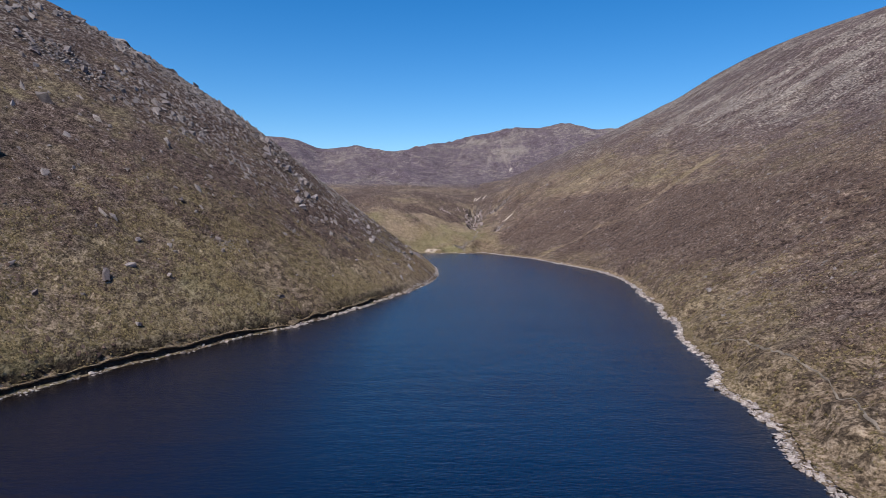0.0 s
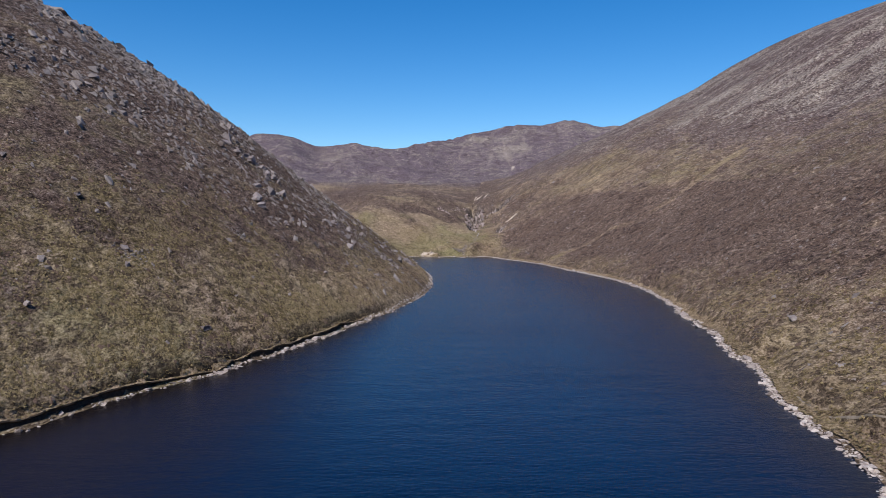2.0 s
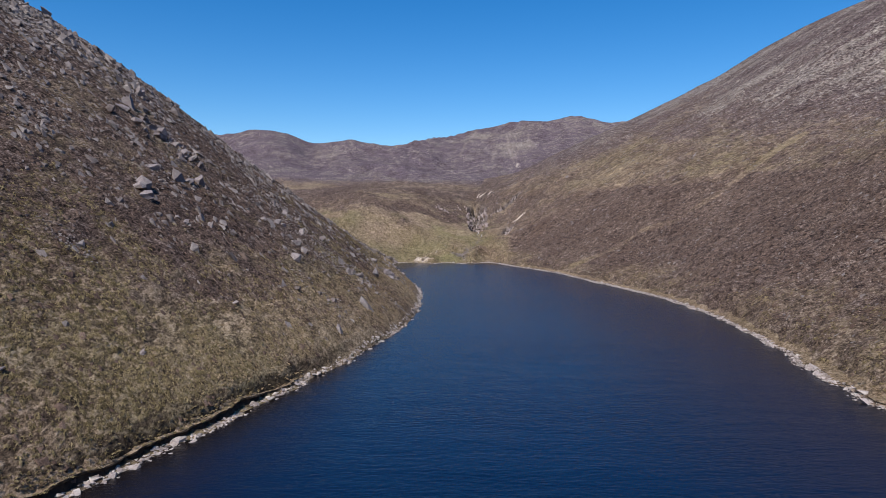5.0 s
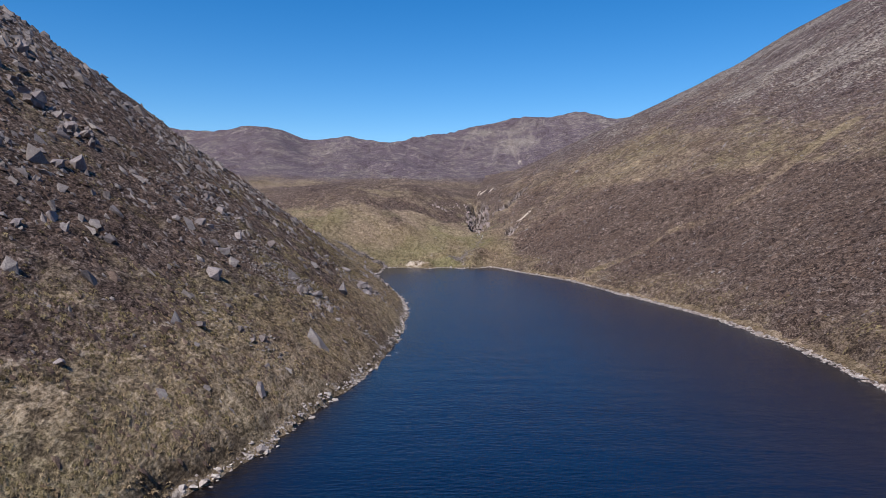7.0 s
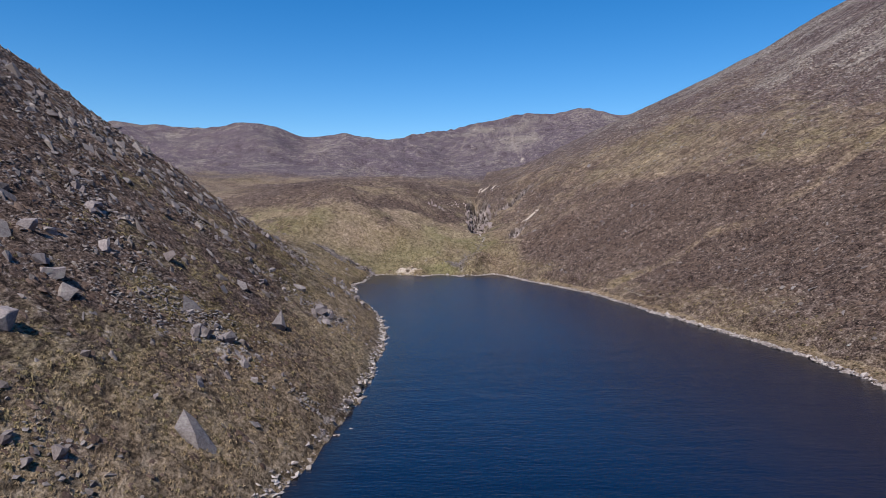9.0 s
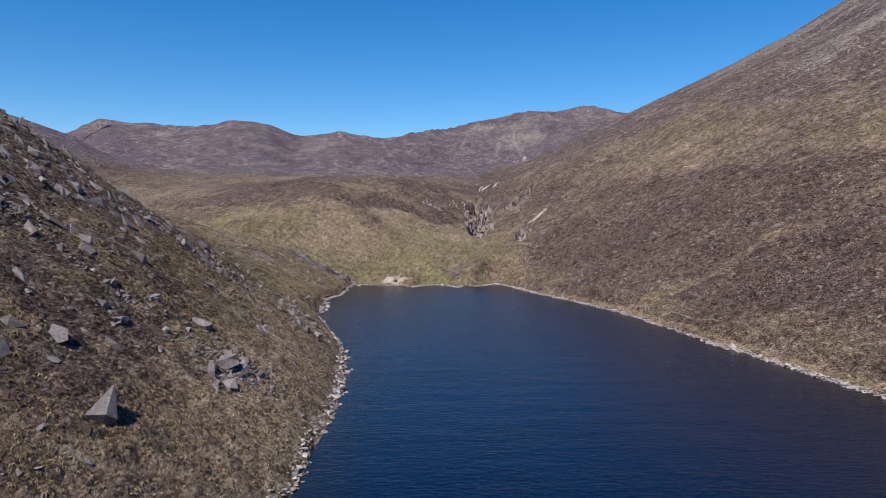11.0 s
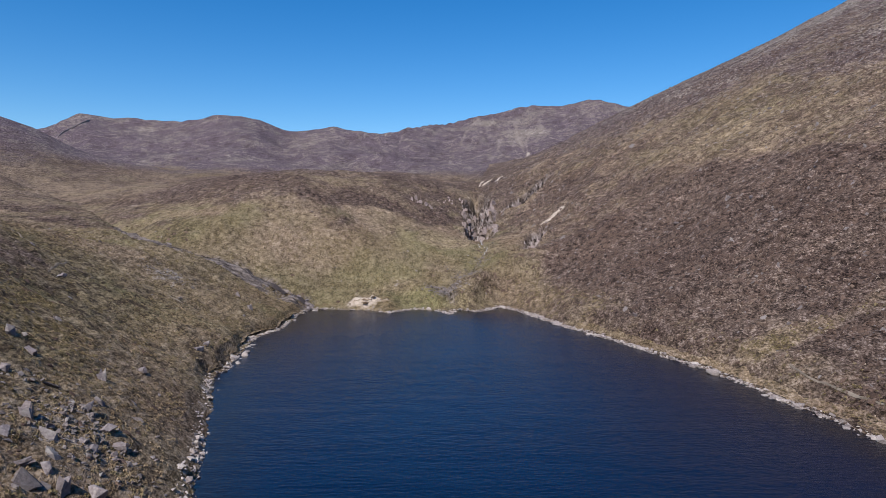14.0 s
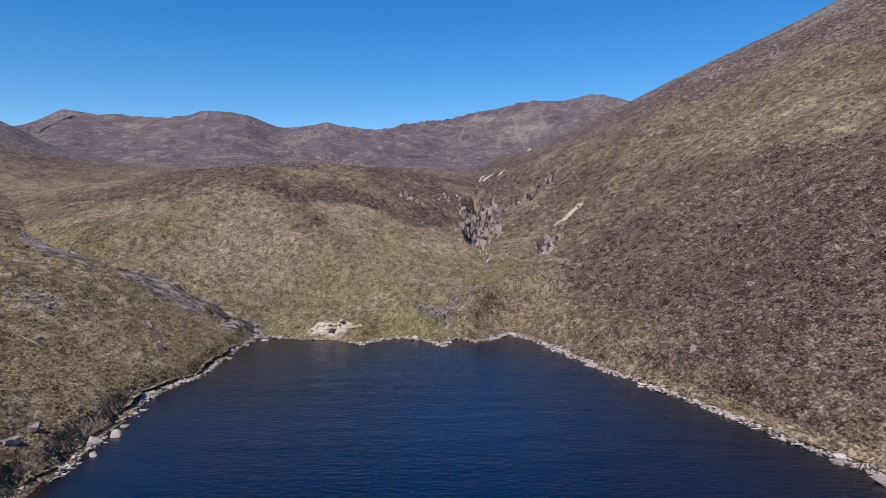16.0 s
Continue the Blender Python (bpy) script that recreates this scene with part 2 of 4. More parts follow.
# ---- landform ----
# Shorelines of the lake, south to north: x, y
LEFT_SHORE = [(-60, -260), (-82, -60), (-68, 30), (-53, 76), (-47.5, 92), (-43, 101), (-38.0, 114), (-31.0, 127), (-25.6, 141), (-18.3, 162),
              (-12.1, 185), (-9.6, 194), (-6, 212), (-2.5, 237), (-2.1, 255), (-2.4, 275), (-4.2, 295), (-7.2, 312), (-15.6, 339),
              (-19, 350), (-20, 365), (-22.6, 378), (-20.3, 387), (-21, 408), (-19.8, 417)]
FAR_SHORE = [(-19.8, 417), (-14, 416.2), (-6.5, 414.3), (-1, 410), (4.5, 417), (10, 414.5), (13.6, 408.8), (15, 415.8), (20, 413), (25.8, 421.2), (30.5, 410.5)]
RIGHT_SHORE = [(20, -260), (24, -60), (27, 10), (31, 47), (31.4, 57), (35, 69.5), (35.8, 84), (39.5, 93.5), (43, 116), (49.2, 135),
               (48.6, 141), (54, 160), (56.5, 182), (62.2, 211), (65.3, 240), (64.5, 272), (60, 300), (56, 317), (53.9, 330), (50, 355),
               (45.8, 367), (42, 377), (37.1, 390), (30.5, 410.5)]
# Drainage lines above the lake: x, y, height
LEFT_BURN = [(-19.8, 417, 0), (-27, 418, 2.8), (-33, 419.5, 6.0), (-38.5, 420.5, 8.6), (-45, 420, 10.9), (-57, 420.5, 14.2), (-74, 433, 18.0), (-150, 540, 27), (-280, 700, 42), (-420, 900, 62)]
GULLY = [(14.8, 416, 0), (12.8, 426.5, 3.2), (18.3, 435.5, 5.6), (23.5, 455, 9), (24.5, 478, 12.5), (24.5, 500, 16), (25.5, 535, 25), (27, 575, 36), (32, 640, 46), (42, 740, 58), (60, 900, 72)]
# Rise of the ground away from the water along each line: y of the station, near slope, far slope
LEFT_RISE = [(60, 0.785, 0.788), (120, 0.786, 0.691), (180, 0.766, 0.757), (240, 0.673, 0.892), (290, 0.679, 0.867), (320, 0.768, 0.884), (350, 0.593, 0.568), (385, 0.434, 0.408), (415, 0.327, 0.299)]
RIGHT_RISE = [(60, 0.439, 0.492), (120, 0.46, 0.515), (180, 0.53, 0.557), (240, 0.58, 0.62), (290, 0.48, 0.607), (330, 0.298, 0.569), (370, 0.486, 0.741), (410, 0.391, 0.602)]
BURN_RISE = [(417, 0.2, 0.22), (422, 0.06, 0.2), (430, 0.01, 0.2), (445, 0.04, 0.2), (540, 0.1, 0.15), (700, 0.08, 0.15), (900, 0.08, 0.15)]
GULLY_RISE = [(421, 0.368, 0.682), (470, 0.161, 0.629), (500, 0.369, 0.735), (540, 0.373, 0.652), (600, 0.254, 0.603), (700, 0.214, 0.625), (900, 0.282, 0.607)]
LEFT_TOP, RIGHT_TOP, RIGHT_BROW, RIGHT_END = 364.2, 244.9, -0.174, (630, 887)
WEST_HILL = (165.2, 0.461)
KNOLL_RISE = 0.314
KNOLL_TOP = 48.9
# Crest of the ridge at the head of the valley: bearing in degrees from the middle of the basin, height
EAST_EDGE = [(25.8, 421.2, 0), (20, 413, 0)] + GULLY
BASIN = (14.0, 300.0)
CREST = [(-60, 110.0), (-45, 120.0), (-36, 150.0), (-32.8, 161.3), (-32.2, 175.1), (-31.5, 179.9), (-30.9, 187.6), (-30.6, 189.3), (-29.8, 183.9), (-28.5, 179.9), (-27.5, 185.5), (-25.5, 179.5), (-24.6, 180.0), (-22.3, 179.8), (-21.2, 187.9), (-19.7, 193.9), (-18.1, 191.3), (-16.5, 180.7), (-15.3, 167.9), (-14.2, 166.0), (-12.5, 171.1), (-10.7, 175.9), (-9.3, 166.3), (-6.6, 160.4), (-4.7, 158.8), (-3.2, 168.9), (-1.7, 176.5), (0.3, 186.3), (2.8, 205.2), (5.3, 217.2), (7.3, 218.2), (10.2, 216.3), (11.7, 225.9), (12.6, 226.0), (13.3, 229.8), (14, 226.6), (15.4, 218.9), (18, 211.9), (22, 205.0), (30, 210.0)]

CREST_RANGE, FOOT_RANGE = 1060.0, 640.0


def along(pts, x, y, extra=None, soft=3.0):
    """Distance to a broken line, and the mean of `extra` (one column per corner) near its closest stretch."""
    p = np.array([q[:2] for q in pts], float)
    best = np.full(x.shape, 1e9)
    cols = None if extra is None else np.array(extra, float)
    total = np.zeros(x.shape)
    sums = [] if cols is None else [np.zeros(x.shape) for _ in range(cols.shape[1])]
    for i in range(len(p) - 1):
        ax, ay = p[i]
        bx, by = p[i + 1] - p[i]
        u = np.clip(((x - ax) * bx + (y - ay) * by) / (bx * bx + by * by), 0, 1)
        d2 = (x - ax - u * bx) ** 2 + (y - ay - u * by) ** 2
        best = np.minimum(best, d2)
        if sums:
            w = math.hypot(bx, by) / (d2 + soft * soft) ** 3
            total += w
            for k in range(len(sums)):
                sums[k] += w * (cols[i, k] * (1 - u) + cols[i + 1, k] * u)
    return np.sqrt(best), [s / total for s in sums]


def table(rows, at, col):
    return np.interp(at, [r[0] for r in rows], [r[col] for r in rows])


def inside(poly, x, y):
    hit = np.zeros(x.shape, bool)
    for (ax, ay), (bx, by) in zip(poly, poly[1:] + poly[:1]):
        if ay != by:
            hit ^= ((ay > y) != (by > y)) & (x < (bx - ax) * (y - ay) / (by - ay) + ax)
    return hit


def soft_max(a, b, k):
    return 0.5 * (a + b + np.sqrt((a - b) ** 2 + k * k))


def soft_min(a, b, k):
    return 0.5 * (a + b - np.sqrt((a - b) ** 2 + k * k))


def smooth(a, b, v):
    t = np.clip((v - a) / (b - a), 0, 1)
    return t * t * (3 - 2 * t)


def climb(d, near, far, top):
    """Height gained d metres from the line: the near slope, then the far slope, easing off towards the top."""
    h = near * d + (far - near) * (np.sqrt((d - 30) ** 2 + 400) + d - 30 - (math.sqrt(1300) - 30)) / 2
    return top * (1 - np.exp(-np.maximum(h, 0) / top * (1 + 0.5 * np.maximum(h, 0) / top)))


def landform(x, y):
    """Height of the bare ground, without the small relief; the distance to the water line, below zero on the lake."""
    left_cols = [(0, table(LEFT_RISE, q[1], 1), table(LEFT_RISE, q[1], 2)) for q in LEFT_SHORE] + \
                [(q[2], table(BURN_RISE, q[1], 1), table(BURN_RISE, q[1], 2)) for q in LEFT_BURN[1:]]
    d, (z0, s1, s2) = along(LEFT_SHORE + LEFT_BURN[1:], x, y, left_cols)
    left = z0 + climb(d, s1, s2, LEFT_TOP)
    right_cols = [(0, table(RIGHT_RISE, q[1], 1), table(RIGHT_RISE, q[1], 2)) for q in RIGHT_SHORE] + \
                 [(q[2], table(GULLY_RISE, q[1], 1), table(GULLY_RISE, q[1], 2)) for q in EAST_EDGE]
    d, (z0, s1, s2) = along(RIGHT_SHORE + EAST_EDGE, x, y, right_cols)
    right = z0 + climb(d, s1, s2, RIGHT_TOP) + RIGHT_BROW * (np.sqrt((d - 95) ** 2 + 900) + d - 95 - 4.6) / 2 * (1 - smooth(110, 260, d))
    right = 66 + (right - 66) * (1 - smooth(*RIGHT_END, y + 0.25 * (x - 100)))
    # The knoll between the burn and the gully
    lines = LEFT_BURN[::-1] + [(*q, 0) for q in FAR_SHORE[1:7]] + GULLY
    d, (z0,) = along(lines, x, y, [(q[2],) for q in lines], 6.0)
    knoll = soft_min(z0 + KNOLL_RISE * d, KNOLL_TOP + 0.02 * (y - 620) - 0.0002 * (x + 25) ** 2, 14)
    # Which side of the lines the ground lies on
    burn_y = np.interp(-x, [-q[0] for q in LEFT_BURN] + [3000], [q[1] for q in LEFT_BURN] + [4500])
    gully_x = np.interp(y, [q[1] for q in GULLY] + [2000], [q[0] for q in GULLY] + [200])
    mid_x = np.interp(y, [-300, 0, 100, 250, 405], [-20, -20, 0, 30, 15])
    near = np.where(x > np.where(y > 405, gully_x, mid_x), right, np.where((x < -19.8) & (y < burn_y) | (y < 405), left, knoll))
    near = 60 + (near - 60) * (1 - smooth(480, 760, np.hypot(x - BASIN[0], y - BASIN[1])) * smooth(350, 500, y))
    # The ridge round the head of the valley
    r = np.hypot(x - BASIN[0], y - BASIN[1])
    bearing = np.degrees(np.arctan2(x - BASIN[0], y - BASIN[1]))
    crest = table(CREST, bearing, 1)
    rim = CREST_RANGE + 60 * np.sin(np.radians(bearing * 9)) + 30 * np.sin(np.radians(bearing * 23 + 40))
    u = (r - FOOT_RANGE) / (rim - FOOT_RANGE)
    face = 66 + (crest - 66) * np.where(u < 1, np.clip(u, 0, 1) ** 1.6, 1 - 0.10 * (u - 1) - 0.02 * (u - 1) ** 2)
    front = smooth(-75, -60, bearing) * (1 - smooth(60, 75, bearing))
    ridge = np.where(u > 0, face, 66 + 140 * np.maximum(u, -2)) * front - 300 * (1 - front)
    z = soft_max(near, ridge, 12)
    # Outlying hill west of the basin
    z = soft_max(z, WEST_HILL[0] - WEST_HILL[1] * np.hypot(x + 520, y - 860), 10)
    lake = inside(LEFT_SHORE + FAR_SHORE[1:] + RIGHT_SHORE[-2::-1], x, y)
    shore, _ = along(LEFT_SHORE + FAR_SHORE[1:] + RIGHT_SHORE[-2::-1] + LEFT_SHORE[:1], x, y)
    shore = np.where(lake, -shore, shore)
    z = np.where(lake, 0, z)
    return z, shore


def hashed(ix, iy, seed):
    h = (ix.astype(np.int64) * 374761393 + iy.astype(np.int64) * 668265263 + seed * 974634777) & 0xFFFFFFFF
    h = ((h ^ (h >> 13)) * 1274126177) & 0xFFFFFFFF
    return ((h ^ (h >> 16)) & 0xFFFF) / 65535.0


def wobble(x, y, size, seed=0):
    """Smooth value noise of about that grain, from -1 to 1."""
    x, y = x / size, y / size
    ix, iy = np.floor(x), np.floor(y)
    u, v = x - ix, y - iy
    u, v = u * u * (3 - 2 * u), v * v * (3 - 2 * v)
    a, b = hashed(ix, iy, seed), hashed(ix + 1, iy, seed)
    c, d = hashed(ix, iy + 1, seed), hashed(ix + 1, iy + 1, seed)
    return 2 * ((a * (1 - u) + b * u) * (1 - v) + (c * (1 - u) + d * u) * v) - 1


def layered(x, y, size, seed=0, octaves=4, fall=0.5):
    out, amp = np.zeros(x.shape), 1.0
    for k in range(octaves):
        c, s = math.cos(0.7 * k + 0.3), math.sin(0.7 * k + 0.3)
        out += amp * wobble(c * x - s * y, s * x + c * y, size * 0.5 ** k, seed + 17 * k)
        amp *= fall
    return out


def strip(x, y, pts, width):
    """1 along a broken line, fading out at that half width."""
    d, _ = along(pts, x, y)
    return 1 - smooth(0.4 * width, width, d)


SCARS = [[(51.6, 484), (47, 481.5), (43.4, 478)], [(30.5, 604), (28.3, 596), (27.8, 588)], [(35, 602), (30.5, 590)], [(40, 596), (36, 584)]]
FAR_SCARS = [[(120, 1148), (121, 1156), (118, 1163)], [(121, 1163), (124, 1210), (134, 1250)], [(123, 1190), (114, 1230)],
             [(157.5, 1318), (156, 1264), (138, 1205)], [(120, 1329), (117, 1246), (118.5, 1176)], [(63.5, 1394), (38, 1316), (30, 1253)],
             [(-62, 1260), (-41, 1221)], [(-99, 1238), (-74, 1157)], [(170, 1270), (147, 1213)], [(93, 1284), (81.5, 1192)]]
SIDE_GULLIES = [[(26, 521), (33, 521.5), (37, 522.5), (43.5, 526.5), (47.5, 531), (54, 538)], [(35.5, 450), (38, 462), (41, 468), (43, 471)]]
GRASS_RUNS = [[(57, 352), (71, 350), (80, 356)], [(84, 357), (95, 350), (107, 353), (119, 355.5), (137, 362), (155, 368)]]
PATHS = [[(46, 120), (43.8, 106), (45.2, 97), (43.3, 83.4), (42.7, 73.5), (41, 66), (38.9, 59.4), (37.8, 54), (37, 40)], [(-62, 372), (-53.7, 365), (-49.7, 363.6), (-45.5, 359), (-42, 350)],
         [(-80, 402), (-63.4, 386), (-55.7, 383.5), (-48.2, 380), (-41.2, 375.3), (-35.3, 374.4), (-29, 376)], [(56.5, 345), (57.4, 337), (57.7, 332.8), (58.4, 329), (60.5, 324)]]
ROCK_SPOTS = [(12, 427, 3.0), (18.3, 435.5, 2.6), (0, 428, 2.0), (-41.5, 387, 6.5), (-14.5, 235, 4.0), (-24.5, 301, 4.5), (-10.5, 270, 4.0), (-13.5, 306.5, 3.5)]


def gentle_side(x, y):
    """1 on the gentler side of the lake, 0 on the steep side."""
    return smooth(10, 30, x - np.interp(y, [0, 250, 420], [0, 30, -15]))


def terrain(x, y):
    """Height of the ground with its relief, the distance to the water line, the covers that grow on it, and weights of
    painted shade and haze.
    """
    z, shore = landform(x, y)
    jag = shore + 0.7 * wobble(x, y, 5.0, 3) + 0.35 * wobble(x, y, 2.0, 5)
    away = np.maximum(jag, 0)
    grow = smooth(1.0, 14.0, away)
    r = np.hypot(x - 14, y - 250)
    near = 1 - smooth(250, 420, r)
    relief = 0.9 * layered(x, y, 28, 11, 3) * smooth(4, 60, away)
    relief += 0.28 * layered(x, y, 6, 21, 3) * grow
    relief += 0.45 * np.abs(layered(x, y, 5.5, 35, 2)) * smooth(2, 6, away) * near * gentle_side(x, y)
    relief += 0.30 * np.abs(layered(x, y, 1.5, 37, 1)) * smooth(2.5, 5, away) * near * (1 - gentle_side(x, y))
    relief += (0.20 * layered(x, y, 1.7, 31, 2) + 0.30 * np.abs(layered(0.8 * x, y, 2.6, 33, 2))) * smooth(1.4, 5, away) * near
    out = smooth(450, 900, r)
    ribs = np.abs(layered(x, y, 120, 43, 4, 0.55))
    knolly = smooth(418, 470, y) * (1 - out) * (1 - smooth(60, 100, x))
    relief += knolly * (0.9 * layered(x, y, 22, 45, 4, 0.6) - 1.6 * np.clip(0.25 - np.abs(layered(0.6 * x + 0.8 * y, 0.5 * y - 0.4 * x, 34, 47, 3)), 0, 1))
    relief += out * (4.5 * layered(x, y, 150, 41, 4, 0.5) - 8 * ribs + 3.5)
    # Cut stream beds
    burn, _ = along(LEFT_BURN, x, y)
    gully, _ = along(GULLY, x, y)
    rough = layered(x, y, 5, 91, 3)
    g_on = smooth(478, 505, y) * (1 - smooth(545, 580, y))
    relief -= g_on * (8.0 + 3 * rough) * (1 - smooth(0.8, 6.5, gully + 2.6 * rough))
    relief -= 2.2 * g_on * np.abs(wobble(x, 0.25 * y, 2.2, 93)) * (1 - smooth(4, 9, gully + rough))
    side, _ = along(SIDE_GULLIES[0], x, y)
    relief -= 4.6 * (1 - smooth(0.5, 4.2, side + 1.4 * rough))
    crag, _ = along(SIDE_GULLIES[1], x, y)
    relief -= 3.0 * (1 - smooth(0.6, 4.0, crag + 1.3 * rough))
    relief -= 1.9 * np.exp(-((y - 413.2) / 3.2) ** 2) * smooth(-21, -27, x) * (1 - smooth(42, 58, -x)) * smooth(1.0, 6.0, away)
    b_on = smooth(-19, -27, x) * (1 - smooth(80, 130, -x))
    relief -= b_on * 0.5 * (1 - smooth(1.5, 4.5, burn + 0.8 * rough))
    dune = np.exp(-(((x + 7.6) / 4.4) ** 2 + ((y - 418.2) / 1.8) ** 2))
    lip = 0.42 + 0.32 * wobble(x, y, 16, 7)
    gentle = gentle_side(x, y)
    bank = 0.12 * np.minimum(away, 3) + lip * (1 - 0.55 * gentle) * (1 - 0.7 * smooth(160, 215, y) * (1 - smooth(335, 355, y))) * smooth(0.7, 1.2, away)
    land = np.maximum(z, 0) + relief + bank
    beach = 0.04 + 0.14 * away + 0.08 * wobble(x, y, 2.5, 9)
    rise = smooth(1.1, 2.0 + 3.0 * gentle + 2.0 * smooth(405, 412, y), away)
    even = (1 - gentle) * smooth(160, 215, y) * (1 - smooth(335, 355, y))
    land = np.where(land > beach, beach + (land - beach) * (rise + (1 - rise) * even), land) + 0.9 * dune * (1 + 0.9 * rough) * smooth(0.3, 1.5, away) - 0.05
    under = -0.05 + 0.22 * np.minimum(jag, 0)
    z = np.where(jag > 0, np.maximum(land, 0.02 + 0.1 * np.minimum(away, 1)), np.maximum(under, -8))

    n1 = layered(x, y, 45, 51, 4)
    n2 = layered(x, y, 14, 55, 3)
    right = smooth(4, 26, x - np.interp(y, [0, 100, 250, 420, 700, 900], [20, 35, 62, 22, 36, 60])) * (1 - smooth(640, 820, y))
    shoreside = (x > np.interp(y, [0, 100, 250, 400, 421], [-20, 0, 20, 4, 14])) & (y < 430)
    right = np.maximum(right, np.where(shoreside, 0.8 - 0.45 * smooth(395, 420, y), 0))
    far = smooth(480, 760, r)
    left = (1 - right) * (1 - smooth(330, 400, y))
    moor = smooth(395, 425, y) * (1 - right)
    high = smooth(25, 75, z)
    runs = np.zeros(x.shape)
    for line in GRASS_RUNS:
        runs = np.maximum(runs, strip(x, y, line, 3.6 + 1.5 * n2))
    heath = left * (0.12 + 0.20 * n2 + 0.30 * layered(x, y, 5, 59, 2) + (0.55 + 0.25 * smooth(165, 215, y)) * smooth(4, 24, z + 6 * n1)) * (1 - 0.8 * smooth(285, 330, y) * smooth(-48, -26, x))
    dark = smooth(6, 22, away + 7 * n1) * (1 - smooth(35, 40, z + 2 * n2)) * smooth(150, 230, y + 20 * n1) * (1 - smooth(440, 456, y))
    heath += right * (0.72 - 0.17 * smooth(36, 41, z + 1.5 * n2) * (1 - smooth(62, 90, z + 8 * n1)) * smooth(290, 350, y + 15 * n1) * (1 - smooth(520, 600, y)) + 0.40 * dark + 0.25 * smooth(60, 95, z + 10 * n1) + 0.14 * n1 + 0.10 * n2)
    heath += moor * (1 - far) * (0.06 + 0.72 * smooth(12, 40, z + 7 * n1 + 7 * n2) * smooth(-150, -70, x) + 0.45 * smooth(-50, -95, x) + 0.15 * n2)
    heath += far * (0.55 + 0.55 * smooth(62, 95, z + 10 * n1) + 0.22 * layered(x, y, 90, 57, 4))
    heath = heath - 0.85 * runs * (0.8 + 0.2 * wobble(x, y, 9, 97)) - 0.5 * right * (1 - smooth(4, 26, away + 6 * n2)) * (1 - smooth(120, 200, y))
    # The second weight places haze-tinted heather on the far ridge and high slopes.
    covers = {"heather": np.clip(heath, 0, 1), "hazy_heath": np.clip(far * smooth(62, 84, z + 7 * n1) + 0.35 * right * smooth(40, 80, z + 8 * n1), 0, 1)}
    low = 1 - smooth(6, 24, away + 5 * n2)
    seaside = left * (1 - smooth(5, 14, away + 3 * n2)) * smooth(150, 200, y)
    # How strongly the ground colour takes the painted shade of its hollows.
    covers["hollow_shade"] = np.clip(0.25 + 0.35 * smooth(320, 350, y) * (1 - smooth(412, 430, y)) * (1 - right) + 0.75 * left * (1 - 0.6 * seaside) + 0.75 * right * low, 0, 1)
    covers["combed"] = np.clip(right * smooth(8, 30, away) + 0.8 * far * smooth(75, 100, z), 0, 1)
    # Weight of the painted pit shade on the left slope's sward.
    covers["sward_shade"] = left * (0.3 + 0.7 * smooth(4, 16, z)) * (1 - smooth(300, 380, y) * smooth(-45, -25, x))
    lawn = np.exp(-(((x - 5) / 11) ** 2 + ((y - 420.5) / 6) ** 2))
    green = 0.45 * wobble(x, y, 30, 61) + 0.35 * wobble(x, y, 11, 62) - 0.35 * right - 0.1 + 0.9 * lawn + 0.6 * left * (1 - 0.2 * smooth(180, 240, y)) + 0.5 * smooth(325, 360, y) * (1 - smooth(400, 425, y)) * (1 - right)
    green += 0.40 * moor * (1 - smooth(14, 34, z + 5 * n1)) + 0.5 * np.exp(-(((x - 78) / 8) ** 2 + ((y - 460) / 20) ** 2)) + 0.9 * right * smooth(36, 44, z) * (1 - smooth(80, 110, z))
    sward = 0.55 * smooth(0.25, 0.8, wobble(x, y, 13, 64) + 0.4 * n2) * left * (1 - smooth(10, 24, z))
    sward += 0.6 * smooth(-0.2, 0.7, wobble(x, y, 12, 66) + 0.5 * n2) * smooth(330, 350, y) * (1 - right) * (1 - smooth(22, 34, z))
    covers["lawn"] = np.clip((0.75 * smooth(0.2, 0.7, lawn + 0.2 * n2) + sward) * (1 - 0.8 * seaside), 0, 1)
    covers["green"] = np.clip(green * (1 - 0.8 * seaside), 0, 1)
    scree = 0.42 * left * smooth(28, 70, z + 8 * n1) + right * 0.30 * smooth(55, 95, z + 12 * n1)
    scree = (scree + (0.22 - 0.12 * right) * layered(x, y, 40, 71, 4)) * smooth(3, 20, away)
    scree += far * (-0.05 + 0.30 * smooth(110, 190, z + 20 * n1) + 0.22 * layered(x, y, 70, 73, 5, 0.65))
    scree += right * smooth(34, 48, z) * 0.20 * smooth(0.15, 0.8, layered(0.3 * x, y, 5, 77, 3))
    scree += right * smooth(62, 105, z + 8 * n1) * 0.28 * smooth(-0.05, 0.55, layered(0.22 * x, y, 9, 79, 4, 0.6))
    for px, py, size in ROCK_SPOTS:
        scree = np.maximum(scree, 0.55 * np.exp(-((x - px) ** 2 + (y - py) ** 2) / size ** 2))
    covers["scree"] = np.where(away < 1.0, 0.42, np.clip(scree, 0, 1))
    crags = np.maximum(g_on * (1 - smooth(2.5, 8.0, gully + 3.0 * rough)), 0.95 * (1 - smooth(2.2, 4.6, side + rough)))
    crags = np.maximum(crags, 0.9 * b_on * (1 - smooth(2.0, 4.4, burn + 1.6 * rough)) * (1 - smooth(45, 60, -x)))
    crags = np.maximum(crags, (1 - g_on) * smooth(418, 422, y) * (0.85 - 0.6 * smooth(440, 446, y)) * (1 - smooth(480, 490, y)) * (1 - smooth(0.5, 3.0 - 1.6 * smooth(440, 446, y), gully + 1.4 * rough)))
